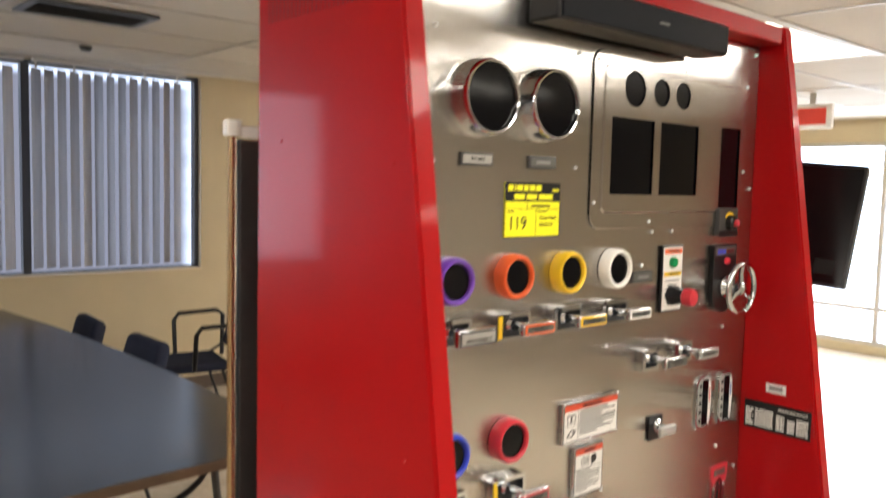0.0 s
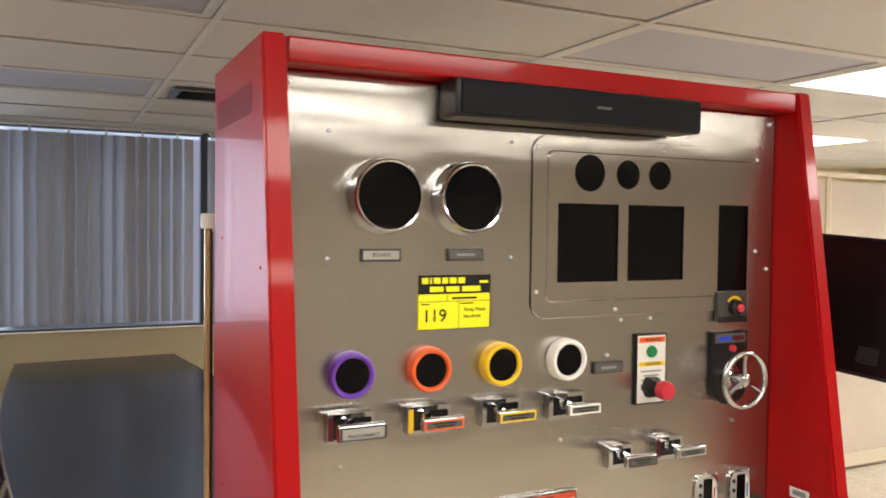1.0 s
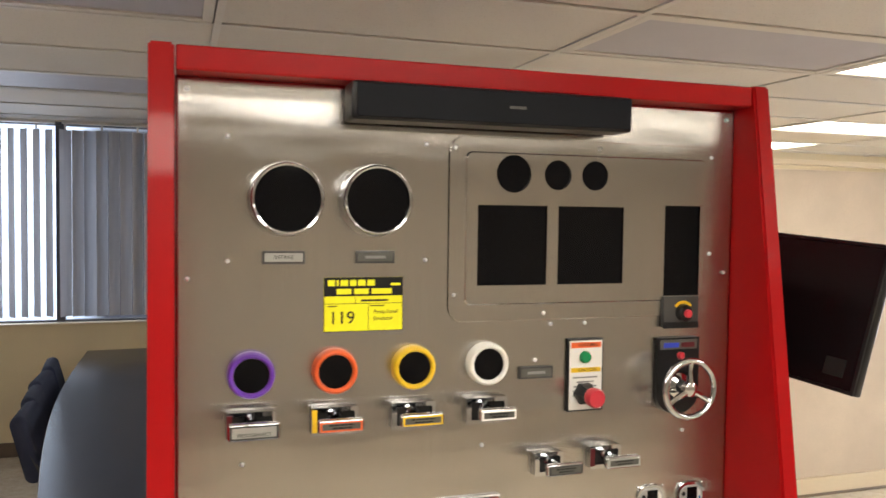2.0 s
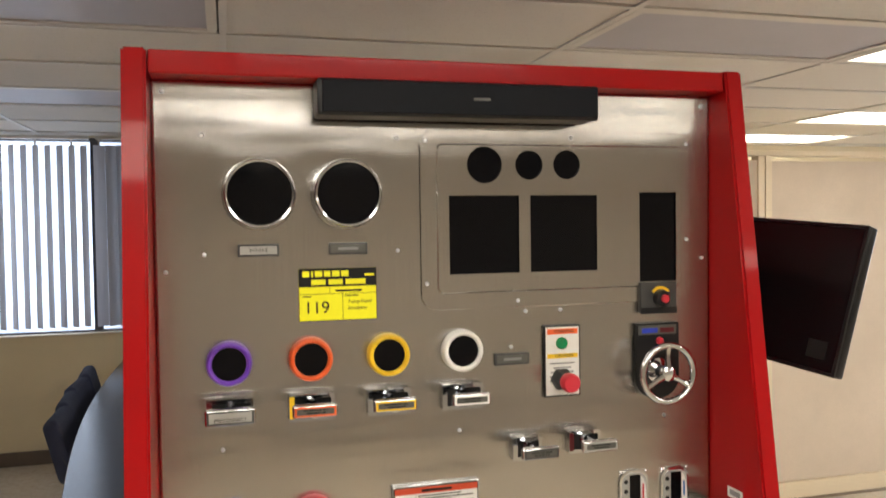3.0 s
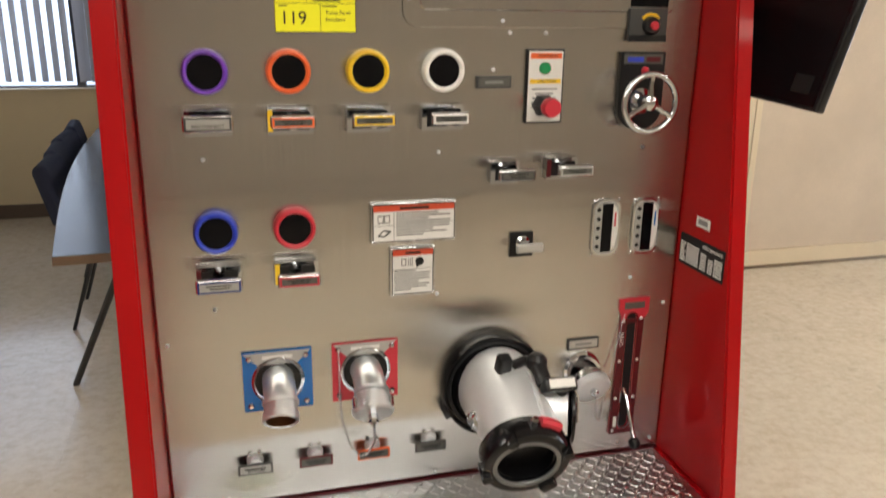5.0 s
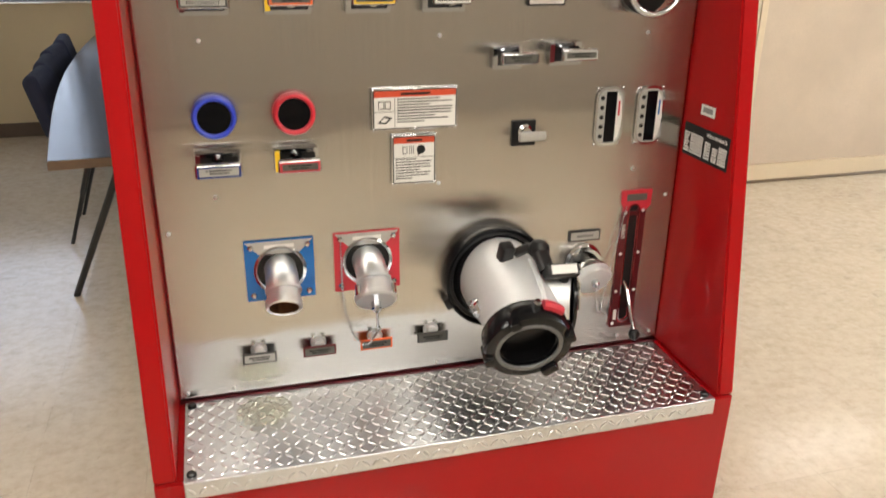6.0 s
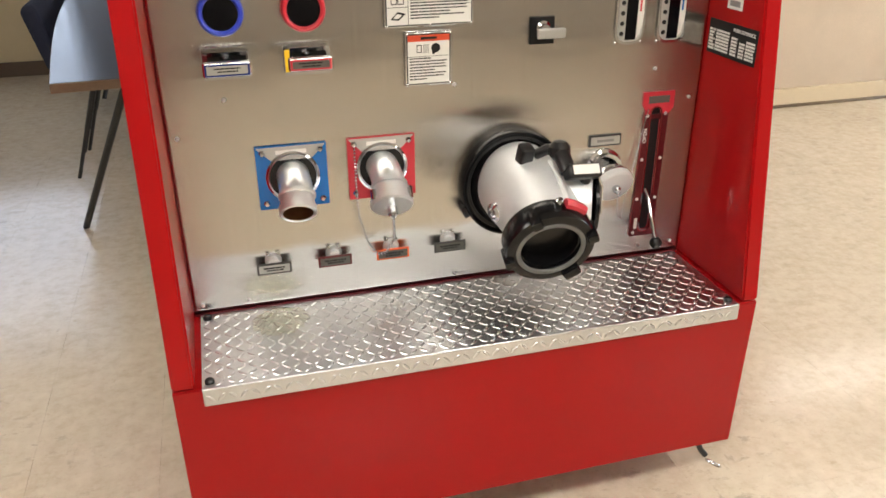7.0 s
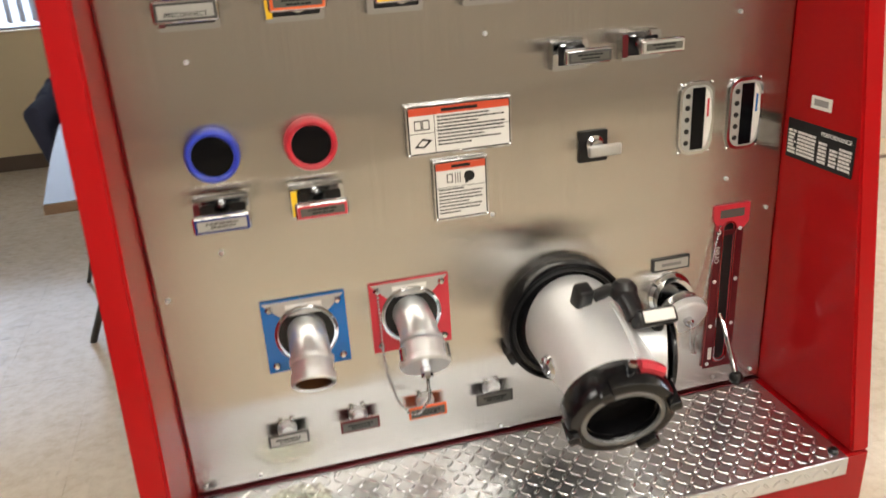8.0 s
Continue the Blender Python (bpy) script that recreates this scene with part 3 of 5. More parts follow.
def rolling_board():
    m = pose(0.42, 0.48, 0)
    b = root("rolling_board", m, "dark display board on brass posts behind the cabinet", "display board")
    part("board", bx(-0.440, 0.42, -0.026, -0.010, 0.35, 1.63, 0.004), BOARD, b, "", m)
    for x in (-0.452, 0.432):
        part("post", sweep([(x, -0.018, 0.04), (x, -0.018, 1.64)], 0.009, 10), BRASS, b, "", m)
        part("finial", bx(x - 0.016, x + 0.016, -0.03, -0.006, 1.635, 1.668, 0.005), WHITEP, b, "pale plastic cap", m)
        part("foot", bx(x - 0.02, x + 0.02, -0.10, 0.30, 0.0, 0.04, 0.006), BLACK, b, "", m)
    part("top_rail", bx(-0.436, 0.416, -0.028, -0.008, 1.632, 1.656, 0.005), WHITEP, b, "pale plastic cap", m)


rolling_board()


# ---- pump panel simulator ----
SIM = root("pump_panel_simulator", pose(0.56, 0.03, 0), "red steel fire pump training console with a brushed steel panel", "training console")
ID = Matrix()
W = 1.12


def uv_xy(ob):
    me = ob.data
    me.shade_flat()
    uv = me.uv_layers.new(name="UVMap")
    co = np.empty(len(me.vertices) * 3)
    me.vertices.foreach_get("co", co)
    idx = np.empty(len(me.loops), dtype=np.int32)
    me.loops.foreach_get("vertex_index", idx)
    uv.data.foreach_set("uv", co.reshape(-1, 3)[idx][:, :2].ravel())
    return ob


def cabinet():
    prof = [(-0.056, 1.945), (-0.265, 0.492), (0.345, 0.492), (0.345, 1.945)]
    for x0, x1 in ((-0.040, 0.0), (W, 1.158)):
        bm = bmesh.new()
        a = [bm.verts.new((x0, y, z)) for y, z in prof]
        b = [bm.verts.new((x1, y, z)) for y, z in prof]
        bm.faces.new(a)
        bm.faces.new(b)
        for k in range(4):
            bm.faces.new([a[k], a[(k + 1) % 4], b[(k + 1) % 4], b[k]])
        bmesh.ops.bevel(bm, geom=bm.edges[:], offset=0.004, segments=2, affect="EDGES")
        part("side_panel", bm, RED, SIM, "", ID)
    base = bmesh.new()
    vs = [[base.verts.new((x, y, z)) for x in (-0.040, 1.158)] for y, z in ((-0.265, 0.489), (-0.258, 0.11), (0.345, 0.11), (0.345, 0.489))]
    for k in range(4):
        j = (k + 1) % 4
        base.faces.new([vs[k][0], vs[k][1], vs[j][1], vs[j][0]])
    base.faces.new([v[0] for v in vs])
    base.faces.new([v[1] for v in vs])
    bmesh.ops.bevel(base, geom=base.edges[:], offset=0.003, segments=2, affect="EDGES")
    part("base_cabinet", base, RED, SIM, "", ID)
    part("top_panel", bx(0.002, W - 0.002, -0.0545, 0.343, 1.902, 1.943, 0.004), RED, SIM, "", ID)
    part("back_panel", bx(0.002, W - 0.002, 0.33, 0.343, 0.492, 1.90), RED, SIM, "", ID)
    part("red_trim", bx(0.002, W - 0.002, -0.002, 0.01, 0.4905, 0.4950), MAROON, SIM, "", ID)
    # louvre slots near the top of the outer face
    # not cut: dark red strips stand for the shaded openings
    slot = mesh_of("vent_slot", bx(-0.0004, 0.0, -0.0013, 0.0013, -0.026, 0.026, 0), MAROON)
    for k in range(24):
        part("vent_slot", slot, None, SIM, "", pose(-0.0402, 0.305 - 0.0128 * k, 1.852))
    riv = mesh_of("rivet", lathe([(0.0035, 0), (0.0035, 0.0006), (0.0024, 0.0016), (0, 0.002)], 10), RED)
    for y, z in ((-0.06, 1.58), (0.02, 1.15), (0.25, 1.15), (-0.1, 1.15), (0.0, 1.05), (0.26, 1.62), (-0.12, 0.86), (0.1, 0.7)):
        part("rivet", riv, None, SIM, "", pose(-0.040, y, z, 0, -90, 0))


cabinet()


def steel_sheet():
    """The front sheet, pulled out of true by its bolted fittings and gently wavy between them."""
    fit = [(0.125 + 0.146 * k, 1.304, 0.045, 0.028) for k in range(4)] + [(0.125, 1.006, 0.045, 0.028), (0.271, 1.006, 0.045, 0.028), (0.694, 1.19, 0.035, 0.025), (0.819, 1.194, 0.035, 0.025)]
    fit += [(0.508, 1.0955, 0.088, 0.042), (0.5055, 0.992, 0.047, 0.052), (0.742, 1.032, 0.026, 0.027), (0.935, 1.057, 0.033, 0.064), (1.031, 1.055, 0.033, 0.064)]
    fit += [(0.2265, 0.777, 0.069, 0.065), (0.406, 0.779, 0.069, 0.065), (0.684, 0.728, 0.09, 0.09), (0.903, 0.724, 0.03, 0.03), (1.015, 0.717, 0.03, 0.165), (0.184, 1.698, 0.05, 0.05), (0.343, 1.698, 0.05, 0.05)]
    fit += [(0.171 + 0.125 * k, 0.60, 0.02, 0.012) for k in range(4)]
    nx, nz = 190, 236
    gx, gz = np.meshgrid(np.linspace(0.001, W - 0.001, nx), np.linspace(0.4995, 1.9015, nz))
    out = 0.0007 * np.sin(gx * 5.1 + 0.7) * np.sin(gz * 4.3 + 1.1) + 0.0003 * np.sin(gx * 11.3 + gz * 3.1) + 0.00025 * np.sin(gz * 13.7 - gx * 2.9)
    for k, (cx, cz, hw, hh) in enumerate(fit):
        d = np.hypot(np.maximum(np.abs(gx - cx) - hw, 0), np.maximum(np.abs(gz - cz) - hh, 0))
        out += (0.00025, -0.0002, 0.0003)[k % 3] * np.exp(-(d / 0.024) ** 2)
    edge = np.minimum.reduce([gx - 0.001, W - 0.001 - gx, gz - 0.4995, 1.9015 - gz])
    out = out * np.clip(edge / 0.03, 0, 1) - 0.0012
    verts = np.stack([gx, gz, out], -1).reshape(-1, 3).tolist()
    faces = [(j * nx + i, j * nx + i + 1, (j + 1) * nx + i + 1, (j + 1) * nx + i) for j in range(nz - 1) for i in range(nx - 1)]
    rim = [i for i in range(nx)] + [j * nx + nx - 1 for j in range(1, nz)] + [(nz - 1) * nx + i for i in range(nx - 2, -1, -1)] + [j * nx for j in range(nz - 2, 0, -1)]
    o = len(verts)
    verts += [(verts[v][0], verts[v][1], -0.004) for v in rim]
    for k, v in enumerate(rim):
        j = (k + 1) % len(rim)
        faces.append((v, o + k, o + j, rim[j]))
    faces.append(tuple(o + k for k in reversed(range(len(rim)))))
    me = bpy.data.meshes.new("front_panel")
    me.from_pydata(verts, [], faces)
    me.materials.append(STEEL)
    ob = uv_xy(part("front_panel", me, None, SIM, "brushed stainless steel panel", face(0, 0)))
    me.shade_smooth()
    return ob


steel_sheet()


def tread_shelf():
    sh = part("tread_shelf", bx(0.012, 1.108, -0.272, -0.0025, 0.4895, 0.4925), TREAD, SIM, "bright aluminium diamond tread plate", ID)
    part("front_lip", bx(0.012, 1.108, -0.2745, -0.2665, 0.4565, 0.4935, 0.003, None, 3), TREAD, sh, "", ID)
    for name, nx, ny, m in (("tread", 54, 13, pose(0.024, -0.257, 0.4925)), ("lip_tread", 54, 1, Matrix.Translation((0.024, -0.2745, 0.474)) @ pose(0, 0, 0, 90, 0, 0))):
        verts, faces = [], []
        p = 0.0200
        for i in range(nx):
            for j in range(ny):
                a = radians(45 if (i + j) % 2 else -45)
                c, s = math.cos(a), math.sin(a)
                o = len(verts)
                for half, wide, mid, h in ((0.0102, 0.0034, 0.0050, 0.0), (0.0088, 0.0021, 0.0045, 0.0013)):
                    for u, v in ((-half, 0), (-mid, -wide), (mid, -wide), (half, 0), (mid, wide), (-mid, wide)):
                        verts.append((i * p + u * c - v * s, j * p + u * s + v * c, h))
                for u in (-0.0056, 0.0056):
                    verts.append((i * p + u * c, j * p + u * s, 0.0019))
                faces += [(o + k, o + (k + 1) % 6, o + 6 + (k + 1) % 6, o + 6 + k) for k in range(6)]
                faces += [tuple(o + 6 + k for k in f) for f in ((0, 1, 6), (1, 2, 7, 6), (2, 3, 7), (3, 4, 7), (4, 5, 6, 7), (5, 0, 6))]
        me = bpy.data.meshes.new(name)
        me.from_pydata(verts, [], faces)
        me.materials.append(TREAD)
        tagged(part(name, me, None, sh, "", m), kind="stuff")
    for x, y in ((0.026, -0.022), (0.026, -0.253), (1.092, -0.253)):
        part("corner_bolt", lathe([(0.009, 0), (0.009, 0.005), (0.006, 0.008), (0, 0.0085)], 12), BLACK, sh, "", pose(x, y, 0.4935))


tread_shelf()

# panel screws
SCREW = mesh_of("screw", lathe([(0.0041, 0), (0.0039, 0.0016), (0.0026, 0.0030), (0, 0.0036)], 12), SATIN)
PIN = mesh_of("sign_screw", lathe([(0.0030, 0), (0.0029, 0.0012), (0.0018, 0.0022), (0, 0.0026)], 10), CHROME)
for x, z in ((0.086, 1.804), (0.086, 1.590), (0.02, 1.56), (0.441, 1.59), (0.441, 1.804), (1.10, 1.56), (0.111, 1.234), (0.559, 1.234), (1.009, 1.23), (0.113, 0.939), (1.007, 0.937), (1.097, 0.869), (0.02, 0.872), (0.56, 0.936), (0.113, 0.514), (0.561, 0.51), (0.02, 0.514), (1.012, 0.52), (1.097, 0.52), (0.668, 1.393), (0.70, 1.463), (0.775, 1.463), (0.02, 1.88), (1.10, 1.88)):
    part("screw", SCREW, None, SIM, "", face(x, z))


def gauge_plate():
    """The raised plate with cut-outs for the displays."""
    x0, x1, z0, z1 = 0.486, 1.072, 1.472, 1.822
    holes = [circle(0.615, 1.754, 0.036), circle(0.708, 1.754, 0.029), circle(0.789, 1.755, 0.029), rect(0.542, 0.686, 1.541, 1.694), rect(0.710, 0.855, 1.541, 1.694), rect(0.951, 1.036, 1.514, 1.699)]
    bm = sheet([rrect(x0 + 0.034, x1 - 0.024, z0 + 0.034, z1 - 0.03, 0.012)] + holes, 0.002, 0.0052)
    outer, inner = rrect(x0, x1, z0, z1, 0.03), rrect(x0 + 0.034, x1 - 0.024, z0 + 0.034, z1 - 0.03, 0.012)
    r = []
    for lp, h in ((outer, 0.0), (outer, 0.0020), ([(a * 0.97 + c * 0.03, b * 0.97 + d * 0.03) for (a, b), (c, d) in zip(outer, inner)], 0.0026), ([(a * 0.08 + c * 0.92, b * 0.08 + d * 0.92) for (a, b), (c, d) in zip(outer, inner)], 0.0026), (inner, 0.0052)):
        r.append([bm.verts.new((x, y, h)) for x, y in lp])
    for a, b in zip(r, r[1:]):
        for k in range(len(a)):
            j = (k + 1) % len(a)
            bm.faces.new([a[k], a[j], b[j], b[k]])
    bmesh.ops.remove_doubles(bm, verts=bm.verts, dist=1e-5)
    pl = uv_xy(part("gauge_plate", bm, STEEL, SIM, "raised steel plate with dark display cut-outs", face(0, 0)))
    for a, b, c, d in ((0.54, 0.69, 1.537, 1.698), (0.706, 0.86, 1.537, 1.698), (0.947, 1.04, 1.51, 1.703), (0.575, 0.655, 1.715, 1.795), (0.675, 0.741, 1.72, 1.79), (0.756, 0.822, 1.72, 1.79)):
        part("display", bx(a, b, c, d, 0.0006, 0.0016), SCREEN, pl, "black unlit display", face(0, 0))
    for x, z in ((0.489 + 0.008, 1.524), (0.497, 1.80), (0.683, 1.485), (1.062, 1.60), (1.062, 1.80), (0.80, 1.809)):
        part("plate_screw", SCREW, None, pl, "", face(x, z, 0.0026))


gauge_plate()


def master_gauge(x, z):
    bez = lathe([(0.066, 0), (0.0665, 0.006), (0.0645, 0.010), (0.0635, 0.028), (0.0625, 0.034), (0.0600, 0.0375), (0.0570, 0.0365), (0.0555, 0.031)], 48)
    g = part("master_gauge", bez, CHROME, SIM, "large round gauge with chrome bezel", face(x, z))
    part("face", lathe([(0.0557, 0.0305), (0.03, 0.0312), (0, 0.0314)], 40), SCREEN, g, "black unlit gauge face", face(x, z))


def line_gauge(x, z, mat, word):
    ring = lathe([(0.0405, 0), (0.0408, 0.012), (0.0400, 0.021), (0.0375, 0.0255), (0.0345, 0.0262), (0.0315, 0.0242), (0.0300, 0.0195)], 40)
    g = part("line_gauge", ring, mat, SIM, word + " ringed pressure gauge", face(x, z))
    part("face", lathe([(0.0305, 0.0190), (0, 0.0196)], 32), SCREEN, g, "black unlit gauge face", face(x, z))


master_gauge(0.184, 1.698)
master_gauge(0.343, 1.698)
for k, (mat, word) in enumerate(((PURPLE, "purple"), (ORANGE, "orange"), (YELLOW, "yellow"), (WHITEP, "white"))):
    line_gauge(0.125 + 0.146 * k, 1.393, mat, word)
line_gauge(0.125, 1.098, BLUE, "blue")
line_gauge(0.271, 1.098, REDP, "red")


def print_rows(name, rows, gap, at, mat, parent, m):
    """Unreadable small print: each row (x0, x1, z0, z1) broken into word-long bars, as one mesh."""
    bm = bmesh.new()
    for x0, x1, z0, z1 in rows:
        x = x0
        while x < x1 - gap:
            w = min(random.uniform(3, 9) * gap, x1 - x)
            bx(x, x + w, z0, z1, at, at + 0.0004, 0, bm)
            x += w + gap
    return part(name, bm, mat, parent, "", m)


def name_plate(x, z, w, h, border, inner, parent=None, out=0.0, word="", bars=1):
    n = part("name_plate", bx(-w / 2, w / 2, -h / 2, h / 2, 0, 0.004, 0.001), border, parent or SIM, "", face(x, z, out))
    if parent:
        return n
    part("insert", bx(-w / 2 + 0.004, w / 2 - 0.004, -h / 2 + 0.004, h / 2 - 0.004, 0.0041, 0.0052), inner, n, "", face(x, z, out))
    if word:
        text("lettering", word, h * 0.42, INK, n, face(x, z, out + 0.0054))
    else:
        part("lettering", bx(-w * 0.26, w * 0.26, -h * 0.11, h * 0.11, 0.0053, 0.0056), GREYINK, n, "", face(x, z, out))
    return n


name_plate(0.181, 1.596, 0.074, 0.023, DIM, SILVLAB, word="INTAKE")
name_plate(0.345, 1.596, 0.073, 0.023, DIM, GREYLAB)
name_plate(0.669, 1.369, 0.072, 0.024, DIM, GREYLAB)
name_plate(0.902, 0.788, 0.076, 0.026, DIM, SILVLAB)


def pull_handle(x, z, border, insert, w=0.080, h=0.024, out=0.075, base=(0.084, 0.05), dx=0.0, dz=0.006, glint=None, printed=True):
    bw, bh = base
    bez = sheet([rrect(-bw / 2, bw / 2, -bh / 2, bh / 2, 0.004, 2), rrect(-bw / 2 + 0.006, bw / 2 - 0.006, -bh / 2 + 0.008, bh / 2 - 0.008, 0.003, 2)], 0, 0.016)
    hd = part("pull_handle", bez, CHROME, SIM, "chrome push-pull valve handle", face(x, z))
    # black plate stands for the shade inside the bezel
    part("recess_dark_plate", bx(-bw / 2 + 0.005, bw / 2 - 0.005, -bh / 2 + 0.007, bh / 2 - 0.007, 0.0008, 0.002), BLACK, hd, "", face(x, z))
    part("wedge", bx(-bw / 2 + 0.001, -bw / 2 + 0.010, -bh / 2 + 0.006, bh / 2 - 0.004, 0.0162, 0.0180), glint or CHROME, hd, "", face(x, z))
    rod = lathe([(0.013, 0.001), (0.013, 0.008), (0.0085, 0.014), (0.0075, 0.03), (0.0085, out - 0.012), (0.012, out - 0.006), (0, out - 0.004)], 20)
    part("rod", rod, CHROME, hd, "", face(x + dx, z + dz * 0.5))
    part("grip", bx(-w / 2, w / 2, -h / 2, h / 2, out - 0.013, out + 0.002, 0.0055, None, 4), CHROME, hd, "", face(x + dx, z + dz))
    part("grip_border", bx(-w / 2 + 0.0032, w / 2 - 0.0032, -h / 2 + 0.0032, h / 2 - 0.0032, out + 0.0018, out + 0.0032, 0.0006), border, hd, "", face(x + dx, z + dz))
    part("grip_insert", bx(-w / 2 + 0.007, w / 2 - 0.007, -h / 2 + 0.0065, h / 2 - 0.0065, out + 0.0031, out + 0.0038), insert, hd, "", face(x + dx, z + dz))
    if printed:
        print_rows("insert_print", ((-w * 0.27, w * 0.27, 0.0016, 0.0042), (-w * 0.20, w * 0.22, -0.0036, -0.0010)), 0.0011, out + 0.0039, INK, hd, face(x + dx, z + dz))
    return hd, face(x + dx, z + dz, out + 0.0042)


hp, at = pull_handle(0.125, 1.304, DIM, SILVLAB, 0.086, 0.030, glint=MAROON, printed=False)
text("lettering", "PRECONNECT", 0.0085, INK, hp, at @ pose(0, -0.004, 0))
pull_handle(0.271, 1.304, ORANGE, GREYLAB, glint=YELLOW)
pull_handle(0.417, 1.304, YELLOW, GREYLAB)
pull_handle(0.562, 1.304, WHITEP, GREYLAB, w=0.074)
pull_handle(0.125, 1.006, NAVYP, SILVLAB, 0.084, 0.028, glint=MAROON)
pull_handle(0.271, 1.006, REDP, GREYLAB, 0.080, 0.026, glint=YELLOW)
pull_handle(0.694, 1.190, DIM, GREYLAB, 0.076, 0.024, dx=0.006, base=(0.062, 0.046))
pull_handle(0.819, 1.194, SILVLAB, GREYLAB, 0.076, 0.024, dx=0.006, base=(0.070, 0.046), glint=MAROON)


def lot_tag():
    x, z, w, h = 0.325, 1.5105, 0.146, 0.098
    t = part("lot_tag", bx(-w / 2, w / 2, -h / 2, h / 2, 0.0006, 0.0014), TAGY, SIM, "yellow paper auction lot tag with black header", face(x, z))
    part("header", bx(-w / 2, w / 2, h / 2 - 0.034, h / 2, 0.0015, 0.0019), INK, t, "", face(x, z))
    xs = -0.066
    for k, bw in enumerate((0.016, 0.007, 0.017, 0.015, 0.017, 0.017)):
        part("mark", bx(xs, xs + bw - 0.003, 0.0335, 0.0445, 0.0020, 0.0023), TAGY, t, "", face(x, z))
        xs += bw
    part("mark", bx(0.050, 0.068, 0.0335, 0.038, 0.0020, 0.0023), TAGY, t, "", face(x, z))
    for a, b in ((-0.050, -0.023), (-0.018, 0.009), (0.014, 0.052)):
        part("mark", bx(a, b, 0.0185, 0.0285, 0.0020, 0.0023), TAGY, t, "", face(x, z))
    for a, b, c, d in ((-w / 2, w / 2, 0.001, 0.0018), (0.008, 0.0088, -h / 2, 0.001), (-0.016, -0.0152, 0.001, 0.014), (-w / 2, w / 2, -h / 2, -h / 2 + 0.0009), (-w / 2, -w / 2 + 0.0009, -h / 2, h / 2), (w / 2 - 0.0009, w / 2, -h / 2, h / 2), (-0.066, -0.05, -0.004, -0.002), (0.012, 0.038, -0.004, -0.002), (-0.005, 0.045, 0.005, 0.0085)):
        part("rule", bx(a, b, c, d, 0.0015, 0.0018), INK, t, "", face(x, z))
    text("lettering", "119", 0.032, INK, t, face(x - 0.040, z - 0.025, 0.0016))
    text("lettering", "Pump Panel", 0.0095, INK, t, face(x + 0.041, z - 0.0145, 0.0016))
    text("lettering", "Simulator", 0.0095, INK, t, face(x + 0.036, z - 0.0265, 0.0016))


lot_tag()


def control_box():
    x, z = 0.7755, 1.3595
    c = part("switch_plate", bx(-0.040, 0.040, -0.073, 0.073, 0, 0.006, 0.002), BLACK, SIM, "white switch plate with green lamp and red knob", face(x, z))
    f = lambda a, b, c0, d, mat, nm, o=0.0062: part(nm, bx(a, b, c0, d, o, o + 0.0006), mat, c, "", face(x, z))
    f(-0.036, 0.036, -0.069, 0.069, PAPER, "label")
    f(-0.033, 0.033, 0.0545, 0.0655, ORANGE, "header", 0.007)
    text("lettering", "WARNING", 0.0088, INK, c, face(x + 0.003, z + 0.060, 0.0078))
    f(-0.033, 0.033, 0.006, 0.015, YELLOW, "band", 0.007)
    text("lettering", "CAUTION", 0.0088, INK, c, face(x + 0.003, z + 0.0105, 0.0078))
    for k, (a, b) in enumerate(((-0.028, 0.026), (-0.020, 0.018), (-0.026, 0.024), (-0.028, -0.006), (-0.028, -0.008))):
        f(a, b, -0.006 - 0.009 * k, -0.003 - 0.009 * k, GREYINK, "lettering", 0.007)
    part("lamp", lathe([(0.0125, 0.006), (0.0125, 0.010), (0.010, 0.015), (0, 0.017)], 20), GREEN, c, "green lens", face(x - 0.002, z + 0.036))
    kx, kz = x - 0.004, z - 0.036
    part("knob_base", lathe([(0.023, 0.006), (0.023, 0.020), (0.019, 0.026), (0.016, 0.040), (0, 0.040)], 6), BLACK, c, "", face(kx, kz))
    part("knob", lathe([(0.012, 0.038), (0.0185, 0.044), (0.0195, 0.058), (0.0165, 0.064), (0, 0.065)], 24), REDP, c, "red knob", face(kx, kz))


control_box()


